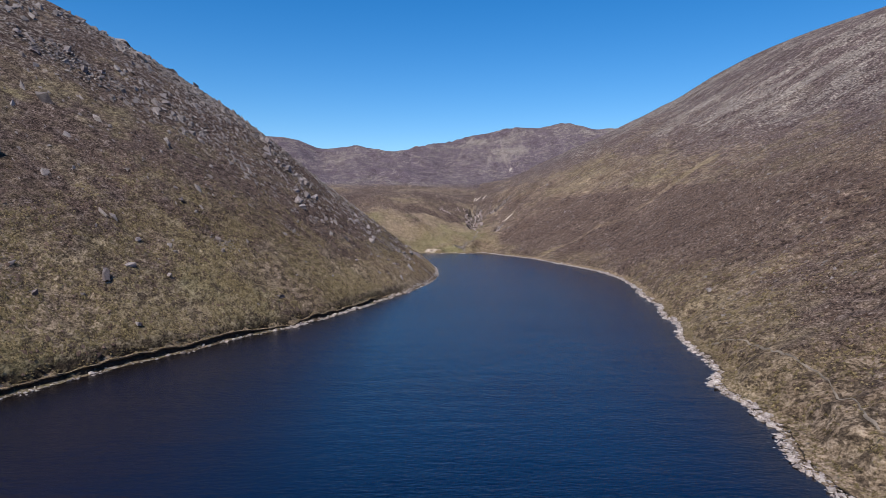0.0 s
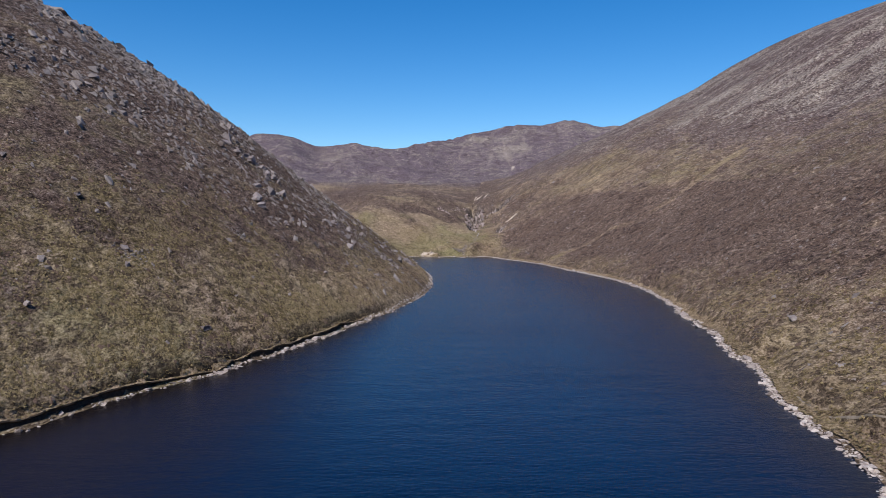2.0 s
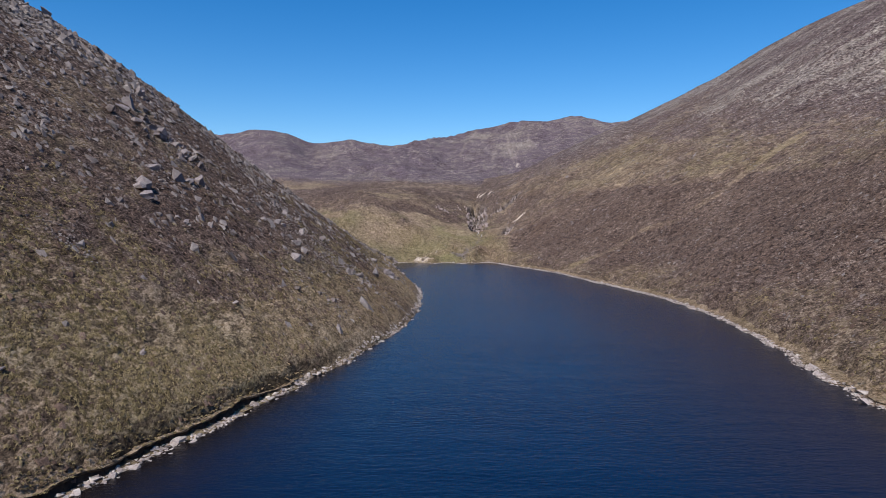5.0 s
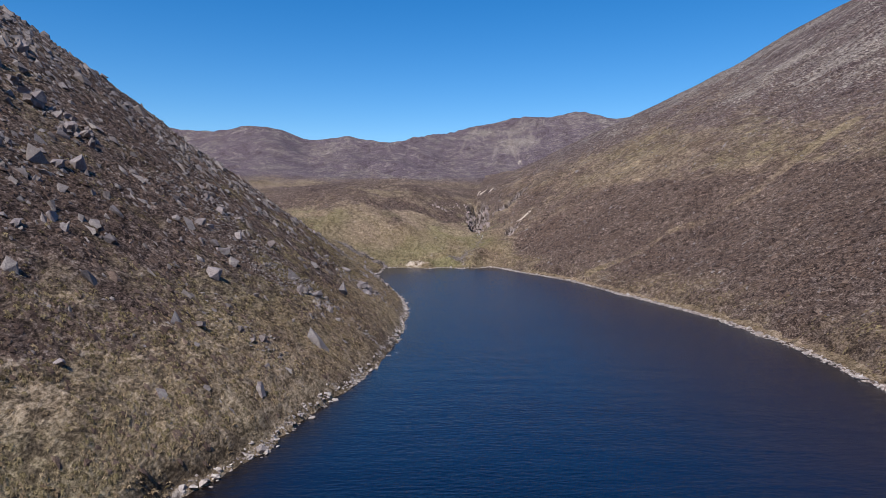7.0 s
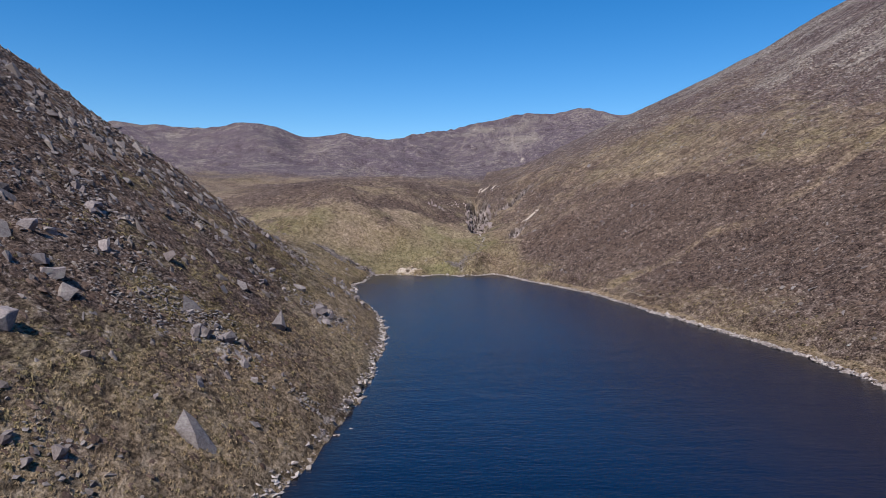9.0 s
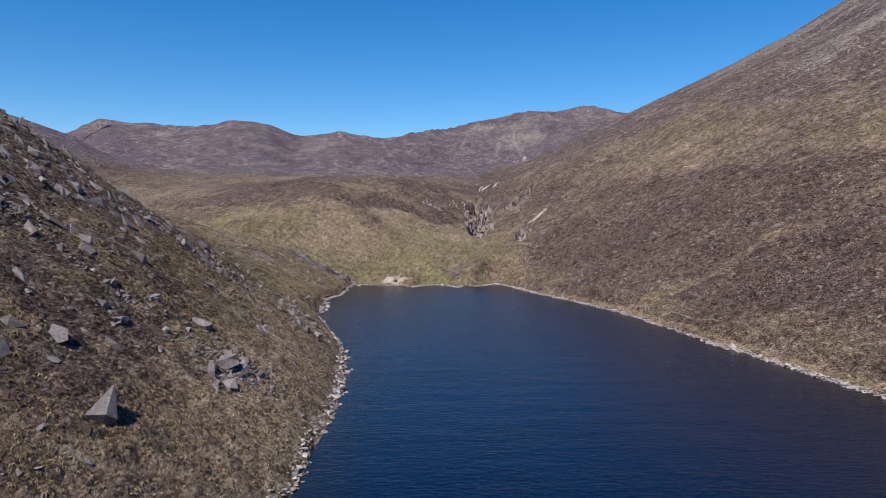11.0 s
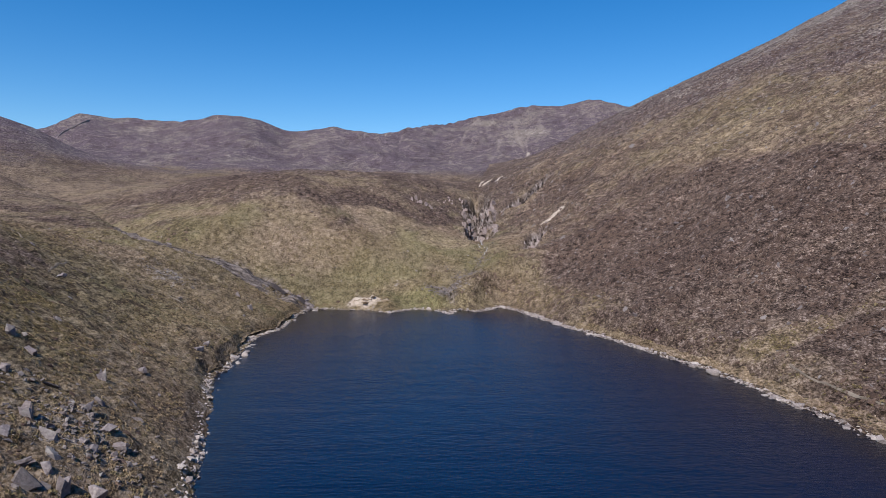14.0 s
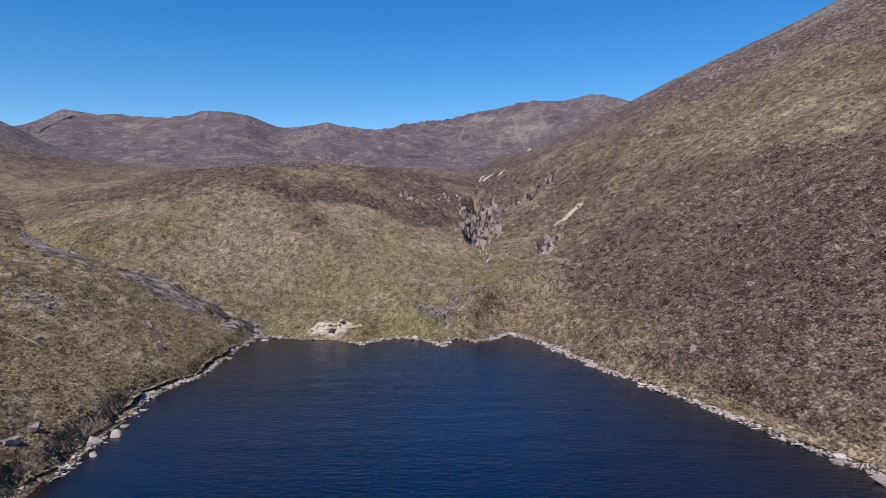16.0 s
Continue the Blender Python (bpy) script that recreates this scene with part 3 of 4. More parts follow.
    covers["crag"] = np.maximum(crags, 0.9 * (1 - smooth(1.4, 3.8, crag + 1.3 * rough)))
    covers["peat"] = smooth(0.95, 1.1, away) * (1 - smooth(1.5, 1.9, away)) * (1 - 0.8 * gentle) * (1 - smooth(160, 215, y))
    sand = smooth(0.45, 0.6, dune + 0.35 * rough) * (away > 0.3)
    for line in SCARS:
        sand = np.maximum(sand, strip(x, y, line, (1.5 if line is SCARS[0] else 1.1) + 0.5 * rough))
    for line in FAR_SCARS:
        sand = np.maximum(sand, (0.8 if line is FAR_SCARS[0] else 0.15) * strip(x, y, line, 3.0 + 2.0 * rough))
    covers["sand"] = sand
    return z, jag, covers


def steps(stops):
    """Grid lines from stretches of (end, spacing); the spacing grows evenly from stretch to stretch."""
    out = [stops[0][0]]
    for (a, s), (b, e) in zip(stops, stops[1:]):
        mean = (s + e) / 2
        k = max(1, int(round((b - a) / mean)))
        w = np.linspace(s, e, k)
        out += list(a + np.cumsum(w) * (b - a) / w.sum())
    return np.array(out)


def sheet(name, gx, gy, mat):
    x, y = np.meshgrid(gx, gy)
    z, shore, covers = terrain(x, y)
    ny, nx = x.shape
    idx = np.arange(nx * ny).reshape(ny, nx)
    quads = np.stack([idx[:-1, :-1], idx[:-1, 1:], idx[1:, 1:], idx[1:, :-1]], -1).reshape(-1, 4)
    me = bpy.data.meshes.new(name)
    me.vertices.add(nx * ny)
    me.vertices.foreach_set("co", np.stack([x, y, z], -1).astype(np.float32).ravel())
    me.loops.add(quads.size)
    me.loops.foreach_set("vertex_index", quads.astype(np.int32).ravel())
    me.polygons.add(len(quads))
    me.polygons.foreach_set("loop_start", np.arange(0, quads.size, 4, dtype=np.int32))
    me.update(calc_edges=True)
    me.polygons.foreach_set("use_smooth", np.ones(len(quads), bool))
    for k, v in covers.items():
        me.attributes.new(k, "FLOAT", "POINT").data.foreach_set("value", v.astype(np.float32).ravel())
    me.materials.append(mat)
    return new(name, me)


gx = steps([(-4200, 400), (-700, 22), (-130, 2.2), (-70, 0.75), (-48, 0.5), (4, 0.5), (75, 0.65), (135, 1.5), (300, 5), (800, 22), (4200, 400)])
gy = steps([(-4200, 400), (-250, 22), (30, 1.8), (70, 0.75), (180, 0.7), (215, 0.55), (325, 0.55), (345, 0.75), (430, 0.75), (560, 0.85), (640, 2.2), (1000, 8), (1700, 16), (4800, 300)])
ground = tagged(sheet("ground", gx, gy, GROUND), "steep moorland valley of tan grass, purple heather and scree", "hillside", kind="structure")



def water_sheet():
    wx, wy = np.arange(-140, 121, 3.0), np.arange(-330, 446, 3.0)
    x, y = np.meshgrid(wx, wy)
    _, shore = landform(x, y)
    ny, nx = x.shape
    idx = np.arange(nx * ny).reshape(ny, nx)
    quads = np.stack([idx[:-1, :-1], idx[:-1, 1:], idx[1:, 1:], idx[1:, :-1]], -1).reshape(-1, 4)
    me = bpy.data.meshes.new("water")
    me.from_pydata(np.stack([x, y, 0 * x], -1).reshape(-1, 3).tolist(), [], quads.tolist())
    me.attributes.new("shallow", "FLOAT", "POINT").data.foreach_set("value", (smooth(-7, -0.3, shore)).astype(np.float32).ravel())
    me.materials.append(WATER)
    return new("water", me)


water = tagged(water_sheet(), "dark blue mountain lake with fine wind ripples", "lake", kind="structure")


# ---- rocks and plants ----
def height(x, y):
    return terrain(np.asarray(x, float), np.asarray(y, float))[0]


def rock_shape(seed, corners=15, flat=0.7, worn=0.05):
    """An angular block of about unit size: the hull of a few corners, its edges slightly worn."""
    rnd = random.Random(seed)
    sx, sy, sz = rnd.uniform(0.8, 1.15), rnd.uniform(0.6, 0.95), flat * rnd.uniform(0.75, 1.15)
    bm = bmesh.new()
    for _ in range(corners):
        d = Vector((rnd.gauss(0, 1), rnd.gauss(0, 1), rnd.gauss(0, 1))).normalized() * rnd.uniform(0.6, 0.85)
        bm.verts.new((d.x * sx, d.y * sy, d.z * sz))
    hull = bmesh.ops.convex_hull(bm, input=bm.verts)
    bmesh.ops.delete(bm, geom=[v for v in hull["geom_interior"] if isinstance(v, bmesh.types.BMVert)], context="VERTS")
    if worn:
        bmesh.ops.dissolve_limit(bm, angle_limit=radians(14), verts=bm.verts, edges=bm.edges)
        bmesh.ops.bevel(bm, geom=list(bm.edges), offset=worn, segments=1, affect="EDGES", clamp_overlap=True)
    bmesh.ops.recalc_face_normals(bm, faces=bm.faces)
    return bm


def rock_mesh(name, seed, mat, corners=15, flat=0.7, worn=0.05):
    bm = rock_shape(seed, corners, flat, worn)
    me = bpy.data.meshes.new(name)
    bm.to_mesh(me)
    bm.free()
    me.materials.append(mat)
    return me


def scatter(name, shapes, places, mat, shade_smooth=False):
    """Many small pieces in one mesh. places: rows of x, y, z, size, tall, turn, and the ground's slope in x and y; shapes: (corners, triangles)."""
    rows = np.asarray(places, float)
    kind = np.arange(len(rows)) % len(shapes)
    all_v, all_f, base = [], [], 0
    for k, (corners, tris) in enumerate(shapes):
        p = rows[kind == k]
        if not len(p):
            continue
        c, s = np.cos(p[:, 5])[:, None], np.sin(p[:, 5])[:, None]
        x, y, zz = corners[None, :, 0], corners[None, :, 1], corners[None, :, 2]
        X = (c * x - s * y) * p[:, 3:4]
        Y = (s * x + c * y) * p[:, 3:4]
        Z = zz * p[:, 4:5] + X * p[:, 6:7] + Y * p[:, 7:8]
        v = np.stack([X + p[:, 0:1], Y + p[:, 1:2], Z + p[:, 2:3]], -1).reshape(-1, 3)
        f = (tris[None] + (np.arange(len(p)) * len(corners))[:, None, None]).reshape(-1, 3) + base
        all_v.append(v)
        all_f.append(f)
        base += len(v)
    v, f = np.concatenate(all_v), np.concatenate(all_f)
    me = bpy.data.meshes.new(name)
    me.vertices.add(len(v))
    me.vertices.foreach_set("co", v.astype(np.float32).ravel())
    me.loops.add(f.size)
    me.loops.foreach_set("vertex_index", f.astype(np.int32).ravel())
    me.polygons.add(len(f))
    me.polygons.foreach_set("loop_start", np.arange(0, f.size, 3, dtype=np.int32))
    me.update(calc_edges=True)
    me.polygons.foreach_set("use_smooth", np.full(len(f), shade_smooth))
    me.materials.append(mat)
    return new(name, me)


def as_arrays(bm):
    bmesh.ops.triangulate(bm, faces=bm.faces)
    bm.verts.index_update()
    out = np.array([v.co[:] for v in bm.verts]), np.array([[v.index for v in f.verts] for f in bm.faces])
    bm.free()
    return out


def tuft_shape(seed, blades=6):
    """A shaggy tussock: broad leaves that rise from one root, bend over and hang towards the ground."""
    rnd = random.Random(seed)
    v, f = [(0.0, 0.0, 0.25)], []
    for i in range(blades):
        a = 2 * math.pi * i / blades + rnd.uniform(-0.45, 0.45)
        mid, out, w = rnd.uniform(0.25, 0.5), rnd.uniform(0.8, 1.3), rnd.uniform(0.14, 0.26)
        up, end = rnd.uniform(0.45, 0.9), rnd.uniform(-0.15, 0.35)
        c, s = math.cos(a), math.sin(a)
        k = len(v)
        v += [(mid * c - w * s, mid * s + w * c, up), (mid * c + w * s, mid * s - w * c, up * rnd.uniform(0.8, 1.0)), (out * c, out * s, end)]
        f += [(0, k + 1, k), (k, k + 1, k + 2)]
    return np.array(v), np.array(f)


def bush_shape(seed, sides=4):
    """A low, uneven heather bush: a skirt, a ragged waist and a leaning crown."""
    rnd = random.Random(seed)
    v = []
    for r, z in ((1.0, -0.35), (0.85, 0.35)):
        for i in range(sides):
            a = 2 * math.pi * (i + 0.5 * (z > 0)) / sides + rnd.uniform(-0.4, 0.4)
            q = r * rnd.uniform(0.35, 1.5)
            v.append((q * math.cos(a), q * math.sin(a), z + (z > 0) * rnd.uniform(-0.3, 0.5)))
    v.append((rnd.uniform(-0.4, 0.4), rnd.uniform(-0.4, 0.4), 0.7))
    f = []
    for i in range(sides):
        j = (i + 1) % sides
        f += [(i, j, sides + i), (j, sides + j, sides + i), (sides + i, sides + j, 2 * sides)]
    return np.array(v), np.array(f)


LIP_TUFTS = []
gen = np.random.default_rng(3)


def shore_bank(pts, high, seed):
    """The undercut edge of the turf along a shore: a bare peat face under an overhanging lip of grass."""
    q = np.array(pts, float)
    t = np.concatenate([[0], np.cumsum(np.hypot(*(q[1:] - q[:-1]).T))])
    s = np.arange(0, t[-1], 0.4)
    x, y = np.interp(s, t, q[:, 0]), np.interp(s, t, q[:, 1])
    k = 9
    pad = np.ones(k) / k
    x = np.convolve(np.pad(x, k // 2, "edge"), pad, "valid")
    y = np.convolve(np.pad(y, k // 2, "edge"), pad, "valid")
    dx, dy = np.gradient(x), np.gradient(y)
    run = np.hypot(dx, dy)
    nx, ny = -dy / run, dx / run
    probe = terrain(x + 3 * nx, y + 3 * ny)[1] > terrain(x - 3 * nx, y - 3 * ny)[1]
    side = np.where(probe.mean() > 0.5, 1.0, -1.0)
    nx, ny = side * nx, side * ny
    reach = np.linspace(-1.5, 4.0, 45)
    jag = terrain(x[:, None] + nx[:, None] * reach, y[:, None] + ny[:, None] * reach)[1]
    edge = reach[np.argmax(jag > 1.05, axis=1)] + 0.15 * wobble(s, 0 * s, 1.3, seed)
    tall = high * np.clip(0.85 + 0.55 * wobble(s, 0 * s, 9, seed + 1) + 0.25 * wobble(s, 0 * s, 2.2, seed + 2), 0.25, 1.5)
    tall = tall * (1 - 0.75 * smooth(160, 215, y) * (1 - 0.6 * smooth(335, 360, y)))
    back = height(x + nx * (edge + 1.6), y + ny * (edge + 1.6))
    tall = np.clip(tall, 0.15, np.maximum(back - 0.05, 0.2))
    rows = [(edge - 0.10, 0 * s - 0.1), (edge + 0.12 * wobble(s, 0 * s, 0.8, seed + 3), 0.35 * tall), (edge + 0.10, 0.7 * tall),
            (edge - 0.16 + 0.1 * wobble(s, 0 * s, 0.9, seed + 4), 0.88 * tall), (edge - 0.10, 1.02 * tall), (edge + 0.35, tall + 0.12), (edge + 1.6, np.maximum(back - 0.03, 0.6 * tall))]
    verts = np.concatenate([np.stack([x + nx * e, y + ny * e, z], -1) for e, z in rows])
    n = len(s)
    faces = [(r * n + i, r * n + i + 1, (r + 1) * n + i + 1, (r + 1) * n + i) for r in range(len(rows) - 1) for i in range(n - 1)]
    me = bpy.data.meshes.new("shore_bank")
    me.from_pydata(verts.tolist(), [], faces)
    me.materials.append(PEAT)
    me.materials.append(GROUND)
    for i, f in enumerate(me.polygons):
        f.material_index = int(i >= 4 * (n - 1))
    lip = np.repeat(np.arange(n), 5)
    e = edge[lip] + gen.uniform(-0.12, 1.5, len(lip))
    u = np.clip((e - edge[lip]) / 1.6, 0, 1)
    LIP_TUFTS.append(np.stack([x[lip] + nx[lip] * e + gen.normal(0, 0.15, len(lip)), y[lip] + ny[lip] * e + gen.normal(0, 0.15, len(lip)), tall[lip] * (1 - u) + np.maximum(back[lip], 0.6 * tall[lip]) * u, gen.uniform(0.16, 0.32, len(lip)), gen.uniform(0.10, 0.26, len(lip)) * (0.5 + 0.5 * (high > 0.6)), gen.uniform(0, 6.28, len(lip)), 0 * e, 0 * e], -1))
    return new("shore_bank", me)


tagged(shore_bank(LEFT_SHORE[2:], 0.95, 71), "dark undercut peat bank under a lip of moor grass", "bank", kind="structure")
tagged(shore_bank(RIGHT_SHORE[2:-1], 0.3, 75), "low dark peat bank behind a stony shore", "bank", kind="structure")

def block_mesh(name, seed, mat):
    """A jointed block of granite: an uneven upright slab with chipped edges and a broken top."""
    rnd = random.Random(seed)
    bm = bmesh.new()
    bmesh.ops.create_cube(bm, size=1.0)
    bmesh.ops.subdivide_edges(bm, edges=list(bm.edges), cuts=1, use_grid_fill=True)
    for v in bm.verts:
        v.co.x = 0.62 * v.co.x * (1 - 0.35 * max(v.co.z, 0)) + rnd.gauss(0, 0.07)
        v.co.y = 0.70 * v.co.y + rnd.gauss(0, 0.07)
        v.co.z = 1.35 * v.co.z + rnd.gauss(0, 0.10) + (v.co.z > 0.2) * rnd.uniform(-0.25, 0.15)
    bmesh.ops.triangulate(bm, faces=bm.faces)
    bmesh.ops.recalc_face_normals(bm, faces=bm.faces)
    me = bpy.data.meshes.new(name)
    bm.to_mesh(me)
    bm.free()
    me.materials.append(mat)
    return me


BOULDERS = []
for k in range(8):
    BOULDERS.append(rock_mesh("boulder", 100 + k, ROCK, 11, 0.85, 0.02))
    BOULDERS.append(block_mesh("boulder", 140 + k, ROCK))
    BOULDERS[-1].transform(Matrix.Rotation(radians(70 if k % 3 else 10), 4, "Y"))
# Single boulders: x, y, size
SOUTH = [(-64.7, 96.3, 1.6), (-55.8, 106.2, 2.0), (-50.2, 117.7, 1.3), (-55.1, 113.3, 1.7), (-57.8, 122, 1.6), (-58.8, 144.5, 1.6),
         (-59.5, 93.7, 1.4), (-46.6, 136.2, 1.2), (-49, 140.7, 1.8), (-48.2, 101.1, 1.1), (-58.2, 158.7, 1.0), (-43.2, 213.7, 2.2),
         (-44.3, 195.7, 2.6), (-61.8, 228.8, 3.0), (-57, 221.8, 2.6), (-34.1, 134.6, 1.5), (-33.8, 148.1, 1.0), (-27.7, 161.2, 0.8),
         (-60.2, 218.4, 2.5), (-87.9, 177.4, 1.8), (-115.4, 176.7, 2.6), (-107.4, 171.1, 2.4)]
MIDDLE = [(-42.6, 218.1, 3.4), (-64.5, 239.8, 2.6), (-54.9, 228.2, 3.0), (-58.6, 228.1, 2.4), (-36.2, 201, 1.8), (-36.8, 195.8, 1.3),
          (-32.3, 223.2, 1.5), (-36.4, 246.3, 1.6), (-23.9, 214.9, 2.6), (-20.4, 201, 1.3), (-19, 217.4, 1.3), (-12.8, 197.3, 1.6),
          (-24.6, 182.3, 1.2), (-17.7, 206.2, 1.0), (-24.5, 244.9, 2.3), (-48.6, 229.6, 2.0), (-49.1, 224.7, 2.2), (-27.4, 235.7, 1.6),
          (-27.4, 225.3, 1.6), (-26.2, 224.9, 1.9), (-30.9, 229, 1.7), (-30.4, 231.7, 1.4), (-33.3, 245.1, 2.4)]
NEAR = [(-16.6, 232, 1.4), (-14.3, 234.9, 2.2), (-15.9, 233.2, 1.9), (-13.0, 236.4, 1.9), (-12, 232.6, 1.2), (-10.4, 231, 1.1),
        (-15.6, 207.9, 1.3), (-16, 205.3, 1.2), (-17.8, 206.5, 1.0), (-14.4, 218.8, 0.8), (-11.8, 265.7, 1.4), (-9.9, 265.1, 1.6),
        (-19.7, 271, 1.2), (-22.4, 268.1, 1.5), (-18.4, 262, 1.3), (-17, 233.9, 1.4), (-12.3, 228.8, 0.9), (-13.4, 231.3, 0.9)]
NORTH = [(-27.9, 299.6, 2.3), (-16, 273.9, 2.0), (-14, 288.9, 1.0), (-12.7, 286.2, 1.2), (-19.9, 309.3, 0.9), (-11.5, 268.5, 2.5),
         (-12.2, 270.9, 1.5), (-10, 269.5, 1.4), (-9.0, 271.3, 1.1), (-76.5, 380.1, 2.4), (-33.4, 299.6, 1.8), (-29.7, 301.2, 1.4),
         (-31.6, 397.4, 1.5), (-26.1, 387.8, 1.5), (-25.6, 382.5, 0.7), (-22.3, 352.2, 1.3), (-22.6, 355.6, 1.2), (-35, 376, 0.8),
         (67.8, 418, 1.8), (78.2, 414, 1.6), (64.2, 392, 1.1), (47.1, 380, 1.2), (49.5, 400.7, 0.9), (69.9, 392, 1.0), (80.9, 407.8, 1.3)]
LEDGE = [(-26.1, 316.6, 1.4), (-15.0, 311.3, 1.5), (-15.7, 305.3, 1.2), (-12.6, 310.1, 1.2), (-11.5, 309.6, 1.1), (-12.1, 307.1, 1.0),
         (-13.1, 301, 1.1), (-12.1, 301.6, 1.0), (-10.7, 301.1, 1.3), (-9.5, 302.8, 1.4), (-21.5, 314.7, 1.0), (-15.1, 302.2, 1.0),
         (-40.5, 350.5, 1.4), (-19.4, 329.5, 1.2), (-18.3, 319.7, 1.3), (-44.3, 197.4, 3.2), (-42.5, 194.6, 2.2), (-60.7, 223.9, 3.4),
         (-66.1, 242.7, 2.6), (-49.9, 227.4, 2.2), (-47.3, 207.3, 2.2), (-33, 243.2, 1.8), (-32.4, 261.3, 2.0), (-28.2, 222, 1.2),
         (-34.7, 200.3, 1.3), (-72.6, 235.3, 2.0), (-54.3, 226.3, 2.6)]
# Blockfields: x, y, spread across and along the fall of the slope, number, size
FIELDS = [(-23.2, 416.6, 3.2, 2.6, 26, 0.75), (-15.2, 234.2, 5.6, 2.4, 26, 0.75), (-24.3, 301, 3.8, 2.2, 18, 0.7), (-13.0, 306.5, 3.4, 3.0, 16, 0.6), (-10.4, 270, 2.6, 2.6, 24, 0.8),
          (-33.5, 246, 3, 4, 14, 1.0), (-52.5, 229, 7, 5, 20, 1.5), (-21, 267.5, 5.5, 1.4, 18, 0.8), (-10.6, 265.5, 2.4, 1.6, 12, 0.7)]
HIGH_FIELDS = [(-106, 183, 10, 8, 20, 2.0), (-94, 182, 6, 7, 12, 1.6), (-45, 204, 4, 5, 6, 1.2), (-41.5, 387, 4.5, 3.5, 14, 0.6), (-29, 417, 7, 4, 12, 0.6),
          (-50, 418.5, 9, 2, 18, 0.55), (-72, 205, 14, 9, 26, 1.3), (-60, 262, 12, 10, 20, 1.2), (-85, 235, 12, 12, 24, 1.5)]
FIELDS = FIELDS + HIGH_FIELDS
rnd = random.Random(5)
spots = [(x, y, s) for x, y, s in SOUTH + MIDDLE + NEAR + LEDGE + NORTH]
for x, y, a, b, count, size in FIELDS:
    for _ in range(count):
        spots.append((x + rnd.gauss(0, a * 0.55), y + rnd.gauss(0, b * 0.55), size * rnd.uniform(0.55, 1.35)))
ground_at = height([s[0] for s in spots], [s[1] for s in spots])
for k, ((x, y, s), z) in enumerate(zip(spots[:300], ground_at)):
    ob = new("boulder", BOULDERS[k % len(BOULDERS)])
    ob.matrix_world = pose(x, y, float(z) + 0.14 * s, rnd.uniform(-20, 20), rnd.uniform(-8, 32), rnd.uniform(0, 360)) @ Matrix.Diagonal((s * 0.72, s * 0.72, s * rnd.uniform(0.6, 0.85), 1))
    size = "large" if s > 1.7 else "small" if s < 0.8 else "medium-sized"
    tagged(ob, f"{size} angular grey granite boulder lying on the moor slope", "boulder", "boulders on the slopes")

# Stones along the water's edge
SHORE_STONES = [rock_mesh("shore_stone", 300 + k, SHORE_ROCK, 16, 0.65, 0.07) for k in range(10)]


def along_shore(pts, every, rnd):
    """Places every so many metres along a shore, with the direction to the land taken from the ground itself."""
    for (ax, ay), (bx, by) in zip(pts, pts[1:]):
        n = math.hypot(bx - ax, by - ay) / every
        for i in range(int(n) + (rnd.random() < n % 1)):
            u = rnd.random()
            yield ax + (bx - ax) * u, ay + (by - ay) * u


shores = [q for q in LEFT_SHORE[3:]], FAR_SHORE, [q for q in RIGHT_SHORE[3:]]
edge = [(x + rnd.gauss(0, 0.45), y + rnd.gauss(0, 0.45), rnd.choice((0.4, 0.5, 0.6, 0.75, 1.0))) for line in shores for x, y in along_shore(line, 3.1, rnd)]
edge += [(-20.4, 361.2, 1.9), (-19.5, 363.6, 1.7), (-19.8, 366.2, 1.2), (-18.7, 358.0, 1.3), (-3.0, 241.5, 1.8), (-2.6, 246.6, 1.3), (-10.6, 190, 1.5),
         (-9.5, 417.2, 0.9), (-5.2, 416.0, 1.0), (-11.2, 417.8, 1.1), (-3.5, 414.5, 0.8), (50.2, 351.6, 2.2), (48.8, 356, 1.5), (57.5, 310, 1.4), (49.5, 137.5, 2.0), (48.2, 133, 1.6), (-18.8, 414, 1.4), (-21, 412, 1.2)]
zs = np.maximum(height([s[0] for s in edge], [s[1] for s in edge]), -0.1)
for k, ((x, y, s), z) in enumerate(zip(edge, zs)):
    if z > 0.9:
        continue
    ob = new("shore_stone", SHORE_STONES[k % len(SHORE_STONES)])
    ob.matrix_world = pose(x, y, float(z) + 0.10 * s, rnd.uniform(-15, 15), rnd.uniform(-15, 15), rnd.uniform(0, 360)) @ Matrix.Diagonal((s * 0.75, s * 0.75, s * 0.6, 1))
    tagged(ob, "pale washed granite stone at the edge of the lake", "stone", "stones along the shore")

small = [as_arrays(rock_shape(500 + k, 9, 0.7, 0)) for k in range(8)]


def sprinkle(count, lo, hi, size, want, tall=1.0, sink=0.0, tilt=0.0, spread=0.25):
    """Random places in a box, kept by the chance that want(z, shore, covers) gives; sizes spread about the given one."""
    x, y = gen.uniform(lo[0], hi[0], count), gen.uniform(lo[1], hi[1], count)
    z, shore, covers = terrain(x, y)
    keep = gen.random(count) < want(x, y, z, shore, covers)
    x, y, z = x[keep], y[keep], z[keep]
    s = size * np.exp(gen.normal(0, spread, len(x)))
    gx = (landform(x + 1.5, y)[0] - landform(x - 1.5, y)[0]) / 3.0
    gy = (landform(x, y + 1.5)[0] - landform(x, y - 1.5)[0]) / 3.0
    gx, gy = gx + gen.uniform(-tilt, tilt, len(x)), gy + gen.uniform(-tilt, tilt, len(x))
    return np.stack([x, y, z - sink * s, s, s * tall, gen.uniform(0, 6.28, len(x)), gx, gy], -1)


